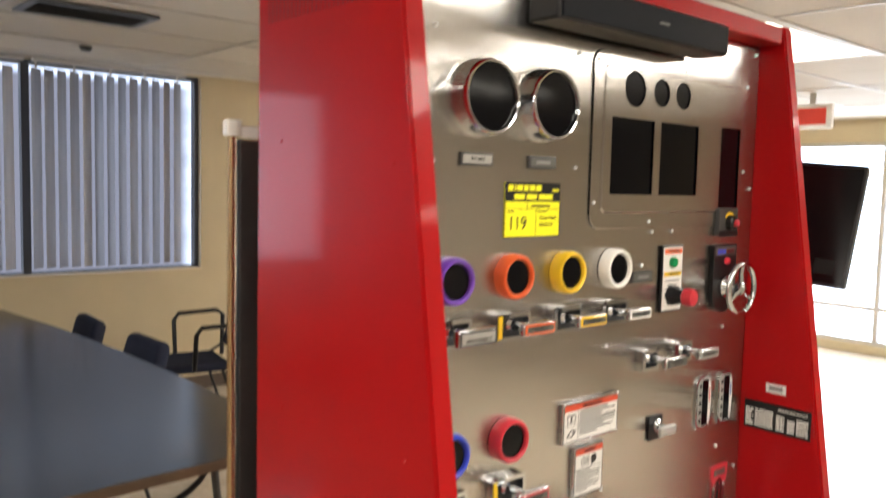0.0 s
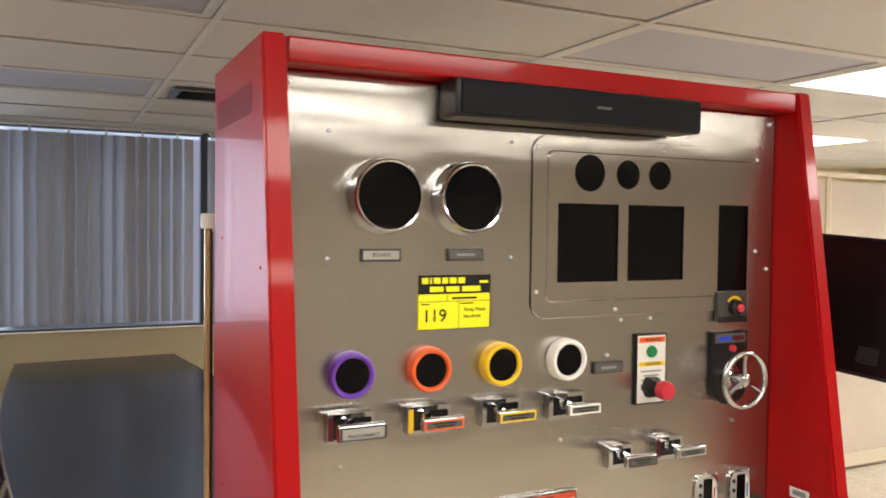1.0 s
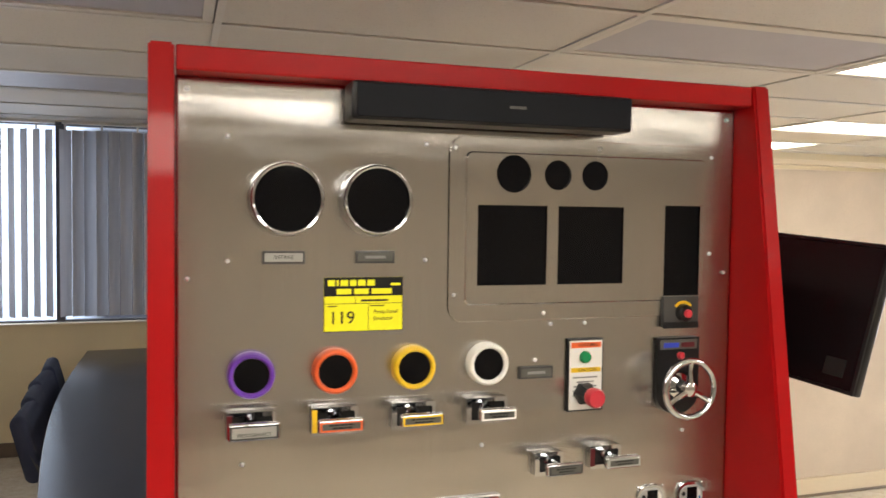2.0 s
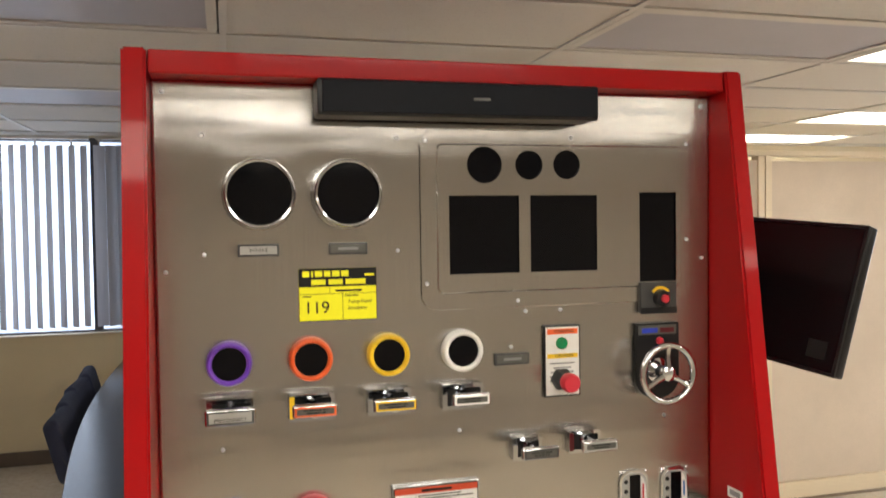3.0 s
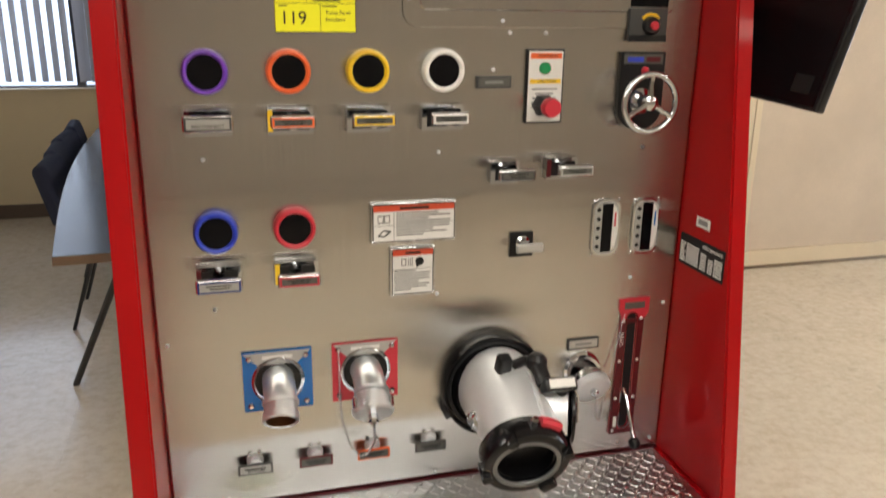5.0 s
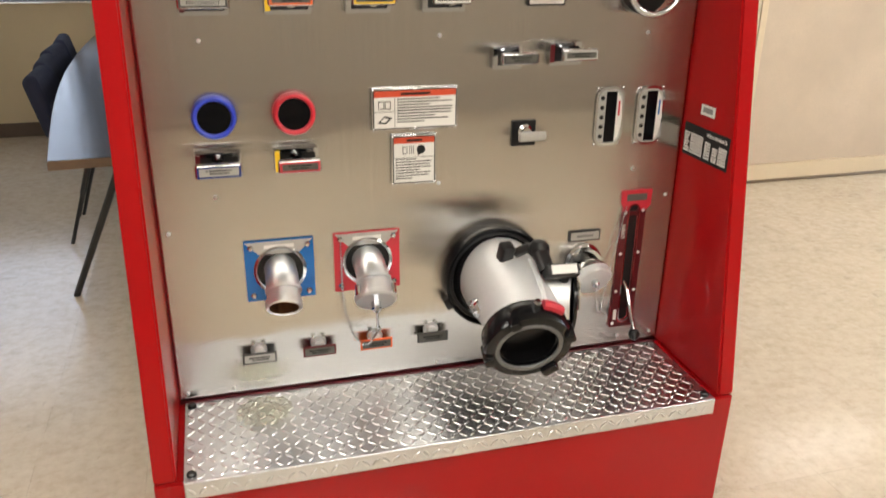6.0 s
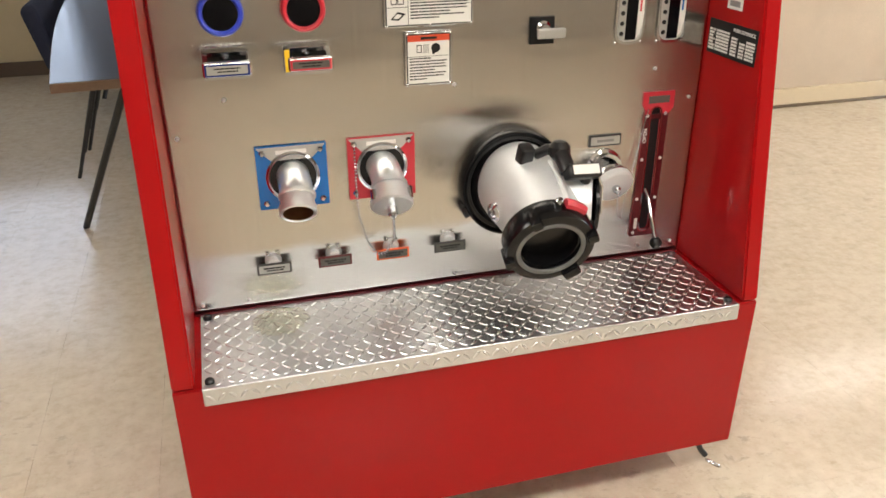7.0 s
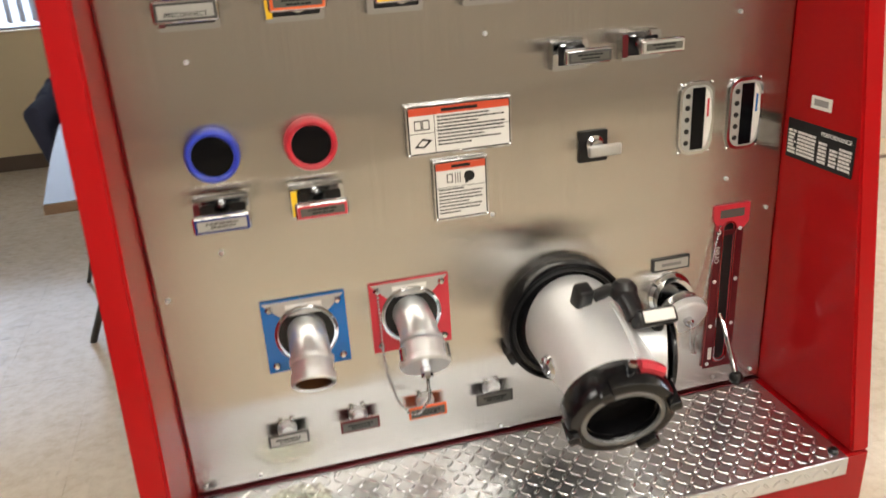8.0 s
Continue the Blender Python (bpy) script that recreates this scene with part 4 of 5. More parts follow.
def throttle_wheel():
    x, z = 0.988, 1.345
    outl = [(-0.05, 0.082), (-0.05, -0.035)] + [(0.05 * math.cos(a), -0.035 + 0.042 * math.sin(a)) for a in [math.pi + math.pi * k / 12 for k in range(1, 12)]] + [(0.05, -0.035), (0.05, 0.082)]
    b = part("throttle_base", sheet([outl], 0, 0.010), BLACK, SIM, "black throttle mount plate with red lens", face(x, z))
    part("label", bx(-0.044, 0.044, 0.058, 0.078, 0.0102, 0.0108), GREYLAB, b, "", face(x, z))
    part("label_mark", bx(-0.036, 0.0, 0.062, 0.072, 0.0110, 0.0114), BLUE, b, "", face(x, z))
    part("label_mark", bx(0.006, 0.038, 0.062, 0.072, 0.0110, 0.0114), MAROON, b, "", face(x, z))
    part("lens", lathe([(0.008, 0.01), (0.008, 0.016), (0.005, 0.02), (0, 0.021)], 14), REDP, b, "red lens", face(x + 0.004, z + 0.045))
    wx, wz = 0.986, 1.329
    part("boss", lathe([(0.026, 0.010), (0.026, 0.018), (0.014, 0.026), (0.010, 0.050), (0, 0.05)], 24), CHROME, b, "", face(wx, wz))
    wheel = bmesh.new()
    n, k2 = 48, 12
    rr = []
    for i in range(n):
        a = 2 * math.pi * i / n
        rr.append([wheel.verts.new(((0.0575 + 0.0068 * math.cos(2 * math.pi * j / k2)) * math.cos(a), (0.0575 + 0.0068 * math.cos(2 * math.pi * j / k2)) * math.sin(a), 0.056 + 0.0068 * math.sin(2 * math.pi * j / k2))) for j in range(k2)])
    for i in range(n):
        for j in range(k2):
            wheel.faces.new([rr[i][j], rr[(i + 1) % n][j], rr[(i + 1) % n][(j + 1) % k2], rr[i][(j + 1) % k2]])
    part("hand_wheel", wheel, CHROME, b, "polished chrome three-spoke wheel", face(wx, wz))
    part("hub", lathe([(0.015, 0.046), (0.017, 0.052), (0.015, 0.060), (0.008, 0.064), (0, 0.0645)], 24), CHROME, b, "", face(wx, wz))
    for a in (90, 210, 330):
        d = Vector((math.cos(radians(a)), math.sin(radians(a)), 0))
        part("spoke", sweep([d * 0.010 + Vector((0, 0, 0.055)), d * 0.035 + Vector((0, 0, 0.053)), d * 0.056 + Vector((0, 0, 0.056))], [0.0075, 0.0055, 0.0065], 10), CHROME, b, "", face(wx, wz))


throttle_wheel()


def dial_box():
    x, z = 0.991, 1.481
    d = part("dial_plate", bx(-0.042, 0.042, -0.032, 0.032, 0, 0.012, 0.002), DIM, SIM, "dark rotary switch plate with red knob", face(x, z))
    arc = sheet([[(0.025 * math.cos(a), 0.025 * math.sin(a)) for a in [radians(35 + 110 * k / 10) for k in range(11)]] + [(0.019 * math.cos(a), 0.019 * math.sin(a)) for a in [radians(145 - 110 * k / 10) for k in range(11)]]], 0.012, 0.0128)
    part("scale", arc, YELLOW, d, "yellow arc", face(x + 0.004, z - 0.002))
    part("knob", lathe([(0.018, 0.012), (0.017, 0.024), (0.013, 0.028), (0, 0.028)], 24), BLACK, d, "", face(x + 0.004, z - 0.002))
    part("knob_cap", lathe([(0.0085, 0.026), (0.0085, 0.033), (0.006, 0.035), (0, 0.0352)], 16), REDP, d, "red cap", face(x + 0.004, z - 0.002))
    part("strip", bx(-0.042, 0.042, -0.034, -0.021, 0.0122, 0.0128), BLACK, d, "", face(x, z))


dial_box()


def warning_sign(x, z, w, h, wide):
    s = part("warning_sign", bx(-w / 2, w / 2, -h / 2, h / 2, 0, 0.009, 0.0022), CHROME, SIM, "chrome-framed white instruction placard with orange header", face(x, z))
    f = lambda a, b, c, d, mat, nm, o: part(nm, bx(a, b, c, d, o, o + 0.0005), mat, s, "", face(x, z))
    i = 0.0055
    f(-w / 2 + i - 0.002, w / 2 - i + 0.002, -h / 2 + i - 0.002, h / 2 - i + 0.002, INK, "border", 0.0088)
    f(-w / 2 + i, w / 2 - i, -h / 2 + i, h / 2 - i, PAPER, "placard", 0.0092)
    f(-w / 2 + i, w / 2 - i, h / 2 - i - 0.012, h / 2 - i, ALERT, "header", 0.0099)
    f(-w * 0.17, w * 0.17, h / 2 - i - 0.0085, h / 2 - i - 0.0035, INK, "lettering", 0.0106)
    top, low, lx, rx = h / 2 - i - 0.012, -h / 2 + i, -w / 2 + i, w / 2 - i
    if wide:
        f(-0.042, -0.041, low, top, INK, "rule", 0.0099)
        f(lx, -0.042, -0.0045, -0.0035, INK, "rule", 0.0099)
        for a in (-0.0685, -0.0555):
            part("pictogram", sheet([rect(a - 0.006, a + 0.006, 0.001, 0.017), rect(a - 0.0045, a + 0.0045, 0.0028, 0.0152)], 0.0097, 0.0104), INK, s, "", face(x, z))
        part("pictogram", sheet([[(-0.076, -0.026), (-0.060, -0.028), (-0.046, -0.016), (-0.062, -0.012)], [(-0.071, -0.024), (-0.061, -0.025), (-0.053, -0.018), (-0.063, -0.0155)]], 0.0097, 0.0104), INK, s, "", face(x, z))
        f(-0.038, rx, -0.0015, -0.0008, INK, "rule", 0.0099)
        rows = [(-0.037, e, top - 0.0058 - 0.0056 * k, top - 0.0032 - 0.0056 * k) for k, e in enumerate((0.050, 0.076, 0.030, 0.076, 0.072, 0.074, 0.040, 0.068, 0.020))]
    else:
        part("pictogram", lathe([(0.009, 0.0097), (0.009, 0.0104), (0, 0.0104)], 20), INK, s, "", face(x + 0.014, z + 0.021))
        part("pictogram", bx(0.007, 0.012, 0.0095, 0.0175, 0.0097, 0.0103), INK, s, "", face(x, z))
        part("pictogram", sheet([rect(-0.024, -0.014, 0.013, 0.028), rect(-0.0225, -0.0155, 0.0145, 0.0265)], 0.0097, 0.0104), INK, s, "", face(x, z))
        for a in (-0.010, -0.006, -0.002):
            part("pictogram", bx(a, a + 0.0012, 0.012, 0.029, 0.0097, 0.0103), INK, s, "", face(x, z))
        f(lx, rx, 0.0052, 0.0060, INK, "rule", 0.0099)
        rows = [(lx + 0.003, e, 0.0008 - 0.0057 * k, 0.0032 - 0.0057 * k) for k, e in enumerate((0.006, 0.036, 0.033, 0.036, 0.012, 0.034, 0.030, -0.004))]
    print_rows("small_print", rows, 0.0009, 0.0098, INK, s, face(x, z))
    for a in (-1, 0, 1):
        for b in (-1, 1):
            if a or wide:
                part("sign_screw", PIN, None, s, "", face(x + a * (w / 2 - 0.004), z + b * (h / 2 - 0.003), 0.009))


warning_sign(0.508, 1.0955, 0.176, 0.084, True)
warning_sign(0.5055, 0.992, 0.094, 0.104, False)


def small_valve():
    x, z = 0.742, 1.032
    v = part("drain_switch", bx(-0.026, 0.026, -0.027, 0.027, 0, 0.004, 0.001), BLACK, SIM, "small black drain valve plate with chrome toggle", face(x, z))
    part("stem", lathe([(0.016, 0.004), (0.0155, 0.010), (0.010, 0.014), (0.010, 0.02), (0, 0.022)], 20), CHROME, v, "", face(x, z + 0.005))
    part("toggle", bx(-0.020, 0.040, -0.010, 0.010, 0.022, 0.032, 0.004, None, 3), SILVLAB, v, "", face(x, z - 0.002))


small_valve()


def level_gauge(x, z, tint):
    w, h = 0.033, 0.064
    shape = rrect(-w, w, -h, h, 0.024, 6)
    g = part("level_gauge", sheet([shape], 0, 0.005), CHROME, SIM, "tank level indicator with dark slot and white scale", face(x, z))
    part("scale", sheet([rrect(-w + 0.005, w - 0.005, -h + 0.006, h - 0.006, 0.02, 6)], 0.005, 0.006), SILVLAB, g, "", face(x, z))
    part("slot", bx(-0.011, 0.013, -h + 0.010, h - 0.010, 0.0062, 0.0075), SCREEN, g, "black slot", face(x, z))
    for k in range(5):
        part("step_mark", lathe([(0.0046, 0.0062), (0.0046, 0.0074), (0, 0.0076)], 14), INK, g, "", face(x - 0.0195, z - 0.041 + 0.0205 * k))
    part("scale_arc", sheet([[(0.015, -0.052), (0.022, -0.044), (0.027, -0.02), (0.0285, 0.0), (0.027, 0.02), (0.022, 0.044), (0.015, 0.052)]], 0.006, 0.0066), PAPER, g, "", face(x, z))
    part("tint", bx(0.018, 0.022, 0.002, 0.034, 0.0068, 0.0072), tint, g, "", face(x, z))
    for a in (-1, 1):
        for b in (-1, 1):
            part("gauge_screw", PIN, None, g, "", face(x + a * 0.029, z + b * 0.060, 0.001))


level_gauge(0.935, 1.057, REDP)
level_gauge(1.031, 1.055, BLUEP)


def drain_label(x, border, insert):
    z = 0.588
    k = part("drain_knob", lathe([(0.017, 0), (0.017, 0.002), (0.011, 0.004), (0.010, 0.010), (0.012, 0.012), (0.011, 0.015), (0, 0.0162)], 24), CAST, SIM, "chrome drain knob with name plate", face(x, z + 0.010))
    for a in (-0.010, 0.010):
        part("knob_stud", lathe([(0.0036, 0.0), (0.0036, 0.006), (0.0025, 0.008), (0, 0.0085)], 12), CHROME, k, "", face(x + a, z + 0.026))
    part("plate", bx(-0.035, 0.035, -0.012, 0.012, 0.0168, 0.0205, 0.001), border, k, "", face(x, z))
    part("insert", bx(-0.031, 0.031, -0.0085, 0.0085, 0.0206, 0.0212), insert, k, "", face(x, z))
    print_rows("lettering", ((-0.022, 0.022, 0.0008, 0.0042), (-0.016, 0.018, -0.0045, -0.0012)), 0.0012, 0.0213, INK, k, face(x, z))


for x, b, i in ((0.171, DIM, SILVLAB), (0.296, MAROON, GREYLAB), (0.419, ORANGE, GREYLAB), (0.545, DIM, GREYLAB)):
    drain_label(x, b, i)


def bend(p0, p1, p2, n=12):
    p0, p1, p2 = Vector(p0), Vector(p1), Vector(p2)
    return [p0 * (1 - t) ** 2 + p1 * 2 * t * (1 - t) + p2 * t * t for t in [k / n for k in range(n + 1)]]


def along(p, d):
    """A pose at p whose z runs along d."""
    return Matrix.Translation(p) @ Vector(d).to_track_quat("Z", "Y").to_matrix().to_4x4()


def chain(pts, parent, r=0.0028):
    pts = [Vector(p) for p in pts]
    ball = mesh_of("bead", lathe([(0, -r), (r * 0.8, -r * 0.6), (r, 0), (r * 0.8, r * 0.6), (0, r)], 8), CHROME)
    length = [0.0]
    for a, b in zip(pts, pts[1:]):
        length.append(length[-1] + (b - a).length)
    n, k = int(length[-1] / (r * 2.5)), 0
    for i in range(n + 1):
        s = length[-1] * i / n
        while k < len(pts) - 2 and length[k + 1] < s:
            k += 1
        f = (s - length[k]) / max(1e-6, length[k + 1] - length[k])
        part("bead", ball, None, parent, "", Matrix.Translation(pts[k].lerp(pts[k + 1], f)))


def discharge(x, z, plate, capped):
    p = part("discharge_plate", sheet([rect(-0.069, 0.069, -0.065, 0.065), circle(0, 0, 0.046)], 0, 0.003), plate, SIM, ("red" if capped else "blue") + " flange plate round a chrome discharge elbow", face(x, z))
    # panel isn't cut: a black plate stands for the shaded hole
    part("bore_dark_plate", bx(-0.05, 0.05, -0.05, 0.05, 0.0004, 0.0012), BLACK, p, "", face(x, z))
    part("rim", lathe([(0.046, 0.0008), (0.046, 0.006), (0.049, 0.008), (0.053, 0.006), (0.053, 0.003)], 36), CHROME, p, "", face(x, z))
    part("plaque", sheet([[(-0.067, 0.063), (-0.040, 0.036), (0.040, 0.036), (0.067, 0.063)]], 0.003, 0.0042), SILVLAB, p, "", face(x, z))
    part("plaque_mark", bx(-0.03, 0.03, 0.048, 0.056, 0.0043, 0.0047), PAPER, p, "", face(x, z))
    for a in (-1, 1):
        for b in (-1, 1):
            part("bolt", lathe([(0.007, 0.003), (0.007, 0.006), (0.004, 0.010), (0, 0.011)], 6), CHROME, p, "", face(x + a * 0.056, z + b * 0.052))
    path = bend((x, 0.02, z), (x, -0.070, z + 0.006), (x - 0.004, -0.103, z - 0.030))
    d = (path[-1] - path[-3]).normalized()
    end = path[-1]
    part("elbow", sweep(path, 0.0325, 28, cap=False), CAST, p, "", ID)
    part("band", lathe([(0.033, -0.034), (0.0355, -0.032), (0.0355, -0.026), (0.033, -0.024)], 32), CAST, p, "", along(end, d))
    if not capped:
        part("mouth", lathe([(0.0325, -0.008), (0.0355, -0.006), (0.0355, 0.008), (0.033, 0.0105), (0.0285, 0.008)], 32), CAST, p, "", along(end, d))
        part("inner", lathe([(0.0287, 0.009), (0.028, -0.03), (0, -0.034)], 28), BRONZE, p, "", along(end, d))
    else:
        part("cap", lathe([(0.036, -0.020), (0.0385, -0.018), (0.0385, 0.004), (0.042, 0.006), (0.042, 0.014), (0.039, 0.018), (0, 0.019)], 32), CAST, p, "round cap on the outlet", along(end, d))
        for k in range(3):
            part("cap_lug", lathe([(0.006, -0.01), (0.006, 0.012), (0, 0.013)], 10), CHROME, p, "", along(end, d) @ pose(0.040 * math.cos(2.1 * k + 0.5), 0.040 * math.sin(2.1 * k + 0.5), 0))
        part("cap_nut", lathe([(0.0095, 0.018), (0.0095, 0.036), (0.006, 0.040), (0, 0.040)], 6), CHROME, p, "", along(end, d))
        e = end + d * 0.042
        chain([(x - 0.056, -0.008, z + 0.050), (x - 0.056, -0.012, z - 0.05), (x - 0.054, -0.02, z - 0.10), (x - 0.040, -0.03, z - 0.155), (x - 0.022, -0.04, z - 0.178), (x - 0.008, -0.05, z - 0.172), (x + 0.006, -0.075, z - 0.13), (e.x, e.y, e.z)], p)


discharge(0.2265, 0.777, BLUEP, False)
discharge(0.406, 0.779, REDP, True)


def intake():
    x, z = 0.684, 0.728
    fz = z - 0.007
    fl = part("intake_flange", lathe([(0.116, 0), (0.117, 0.004), (0.116, 0.032), (0.114, 0.036), (0.111, 0.035), (0.107, 0.029), (0.096, 0.027), (0.091, 0.046), (0.088, 0.050), (0.078, 0.050)], 56), ANOD, SIM, "large black swivel flange of the steamer intake", face(x, fz))
    for a in (radians(206), radians(322)):
        part("lug", bx(-0.014, 0.014, -0.006, 0.016, 0.006, 0.032, 0.003), ANOD, fl, "", face(x, fz) @ pose(0.110 * math.cos(a), 0.110 * math.sin(a), 0, 0, 0, math.degrees(a) - 90))
    part("bolt_ring", lathe([(0.1045, 0.0275), (0.1035, 0.0300), (0.0985, 0.0295), (0.0970, 0.0265)], 48), BLACK, fl, "", face(x, fz))
    ring_c = Vector((0.655, -0.300, 0.700))
    d = Vector((-0.10, -0.93, -0.35)).normalized()
    path = bend((x, -0.030, z), (x + 0.002, -0.19, z + 0.004), ring_c - d * 0.01, 16)
    rad = [0.087, 0.088, 0.0885, 0.0885, 0.088, 0.087, 0.0855, 0.084, 0.0815, 0.079, 0.077, 0.0755, 0.0745, 0.074, 0.074, 0.074, 0.074]
    el = part("intake_elbow", sweep(path, rad, 36, cap=False), SATIN, SIM, "polished aluminium intake elbow casting", ID)
    part("casting_rib", sweep([p + Vector((0.030, 0, 0)) + Vector((0, -0.25, 0.93)).normalized() * (r * 0.93) for p, r in zip(path[5:15], rad[5:15])], 0.006, 8), SATIN, el, "", ID)
    part("side_port", lathe([(0.020, 0.0), (0.019, 0.012), (0.013, 0.016), (0.012, 0.010), (0, 0.010)], 24), CHROME, el, "", along(path[6] + Vector((-0.078, -0.016, -0.006)), (-0.93, -0.33, -0.1)))
    # branch casting towards the relief valve
    br = [(0.69, -0.15, 0.725), (0.735, -0.170, 0.728), (0.785, -0.195, 0.730)]
    part("branch", sweep(br, [0.080, 0.068, 0.056], 28), SATIN, el, "", ID)
    part("branch_flange", lathe([(0.057, 0), (0.060, 0.002), (0.060, 0.007), (0.052, 0.009), (0, 0.009)], 28), ANOD, el, "", along(Vector(br[-1]), (0.93, -0.32, 0.0)))
    # locking ring
    rg = part("swivel_ring", lathe([(0.070, -0.046), (0.080, -0.044), (0.084, -0.038), (0.085, -0.004), (0.082, 0.004), (0.074, 0.007), (0.066, 0.006), (0.062, -0.004), (0.054, -0.006), (0.052, -0.030), (0, -0.034)], 48), ANOD, SIM, "black locking ring on the intake mouth", along(ring_c, d))
    part("gasket", lathe([(0.0655, 0.0035), (0.0645, 0.0065), (0.0575, 0.0065), (0.0565, 0.0025)], 48), GASKET, rg, "grey gasket", along(ring_c, d))
    up = Vector((0, 0, 1))
    side = d.cross(up).normalized()
    vert = side.cross(d).normalized()

    def on_ring(a, r, o):
        return ring_c + (side * math.cos(a) + vert * math.sin(a)) * r + d * o

    for a, w in ((radians(232), 0.017), (radians(62), 0.010), (radians(-20), 0.010), (radians(160), 0.010)):
        p = on_ring(a, 0.079, -0.006)
        q = (p - ring_c - d * -0.006).normalized()
        m = Matrix.Translation(p) @ Matrix((q, d.cross(q), d)).transposed().to_4x4()
        part("ring_lug", bx(-0.010, 0.010, -w, w, -0.022, 0.022, 0.004), ANOD, rg, "", m)
    arc = [on_ring(radians(104 + 3.2 * k), 0.0855, -0.026) for k in range(10)]
    part("red_band", sweep(arc, 0.011, 8), REDP, rg, "red indicator band", ID)
    part("ring_pin", lathe([(0.008, -0.006), (0.008, 0.014), (0.005, 0.018), (0, 0.018)], 14), CHROME, rg, "", along(on_ring(radians(94), 0.085, -0.02), on_ring(radians(94), 1, 0) - ring_c))
    # clips and crank
    part("clamp_knob", bx(-0.014, 0.014, -0.015, 0.015, -0.024, 0.020, 0.006, None, 3), BLACK, el, "", Matrix.Translation((0.664, -0.135, 0.824)) @ pose(0, 0, 0, 20, 0, 5))
    hub = Vector((0.722, -0.165, 0.836))
    part("crank_arm", sweep([(0.682, -0.14, 0.822), (0.702, -0.15, 0.835), tuple(hub)], [0.010, 0.011, 0.013], 12), BLACK, el, "", ID)
    part("crank_ball", lathe([(0, -0.022), (0.012, -0.0185), (0.0205, -0.009), (0.022, 0), (0.0205, 0.009), (0.012, 0.0185), (0, 0.022)], 20), BLACK, el, "", Matrix.Translation(hub))
    part("crank_link", sweep([tuple(hub), (0.722, -0.192, 0.822), (0.724, -0.208, 0.808)], [0.018, 0.016, 0.016], 14), BLACK, el, "", ID)
    hm = Matrix.Translation((0.752, -0.212, 0.806)) @ pose(0, 0, 0, -35, 6, 8)
    part("crank_handle", bx(-0.038, 0.036, -0.014, 0.014, -0.014, 0.014, 0.006, None, 3), BLACK, el, "", hm)
    part("handle_label", bx(-0.030, 0.028, -0.0155, -0.0143, -0.008, 0.010), PAPER, el, "white label", hm)
    part("crank_post", sweep([(0.762, -0.205, 0.796), (0.760, -0.20, 0.752)], [0.011, 0.013], 12), BLACK, el, "", ID)
    # thin bar added to draw the curved edge of the branch flange
    part("branch_flange_edge", sweep([(0.786, -0.205, 0.795), (0.800, -0.200, 0.765), (0.803, -0.200, 0.71)], 0.003, 8), CHROME, el, "", ID)


intake()


def relief_cap():
    x, z = 0.903, 0.724
    c = part("relief_collar", lathe([(0.044, 0), (0.044, 0.004), (0.038, 0.008), (0.037, 0.022), (0, 0.022)], 36), CHROME, SIM, "chrome collar of the capped relief outlet", face(x, z))
    d = Vector((0.05, -0.90, -0.42)).normalized()
    p = Vector((x, -0.010, z)) + d * 0.02
    part("collar", lathe([(0.036, 0), (0.038, 0.004), (0.038, 0.016), (0.034, 0.019), (0, 0.019)], 32), CHROME, c, "", along(p, d))
    part("cap", lathe([(0.0405, 0.018), (0.0430, 0.020), (0.0430, 0.034), (0.0395, 0.037), (0.012, 0.038), (0, 0.038)], 36), SATIN, c, "brushed round cap", along(p, d))
    part("cap_bolt", lathe([(0.009, 0.038), (0.009, 0.046), (0.006, 0.050), (0, 0.050)], 14), CHROME, c, "", along(p, d))
    e = p + d * 0.05
    chain([tuple(e), (e.x, e.y - 0.003, e.z - 0.035), (e.x + 0.006, e.y, e.z - 0.062), (e.x + 0.020, e.y + 0.01, e.z - 0.070), (e.x + 0.036, -0.035, e.z - 0.060), (0.962, -0.020, e.z - 0.010), (0.974, -0.012, 0.74), (0.986, -0.010, 0.80), (0.996, -0.010, 0.85)], c, 0.0024)


relief_cap()


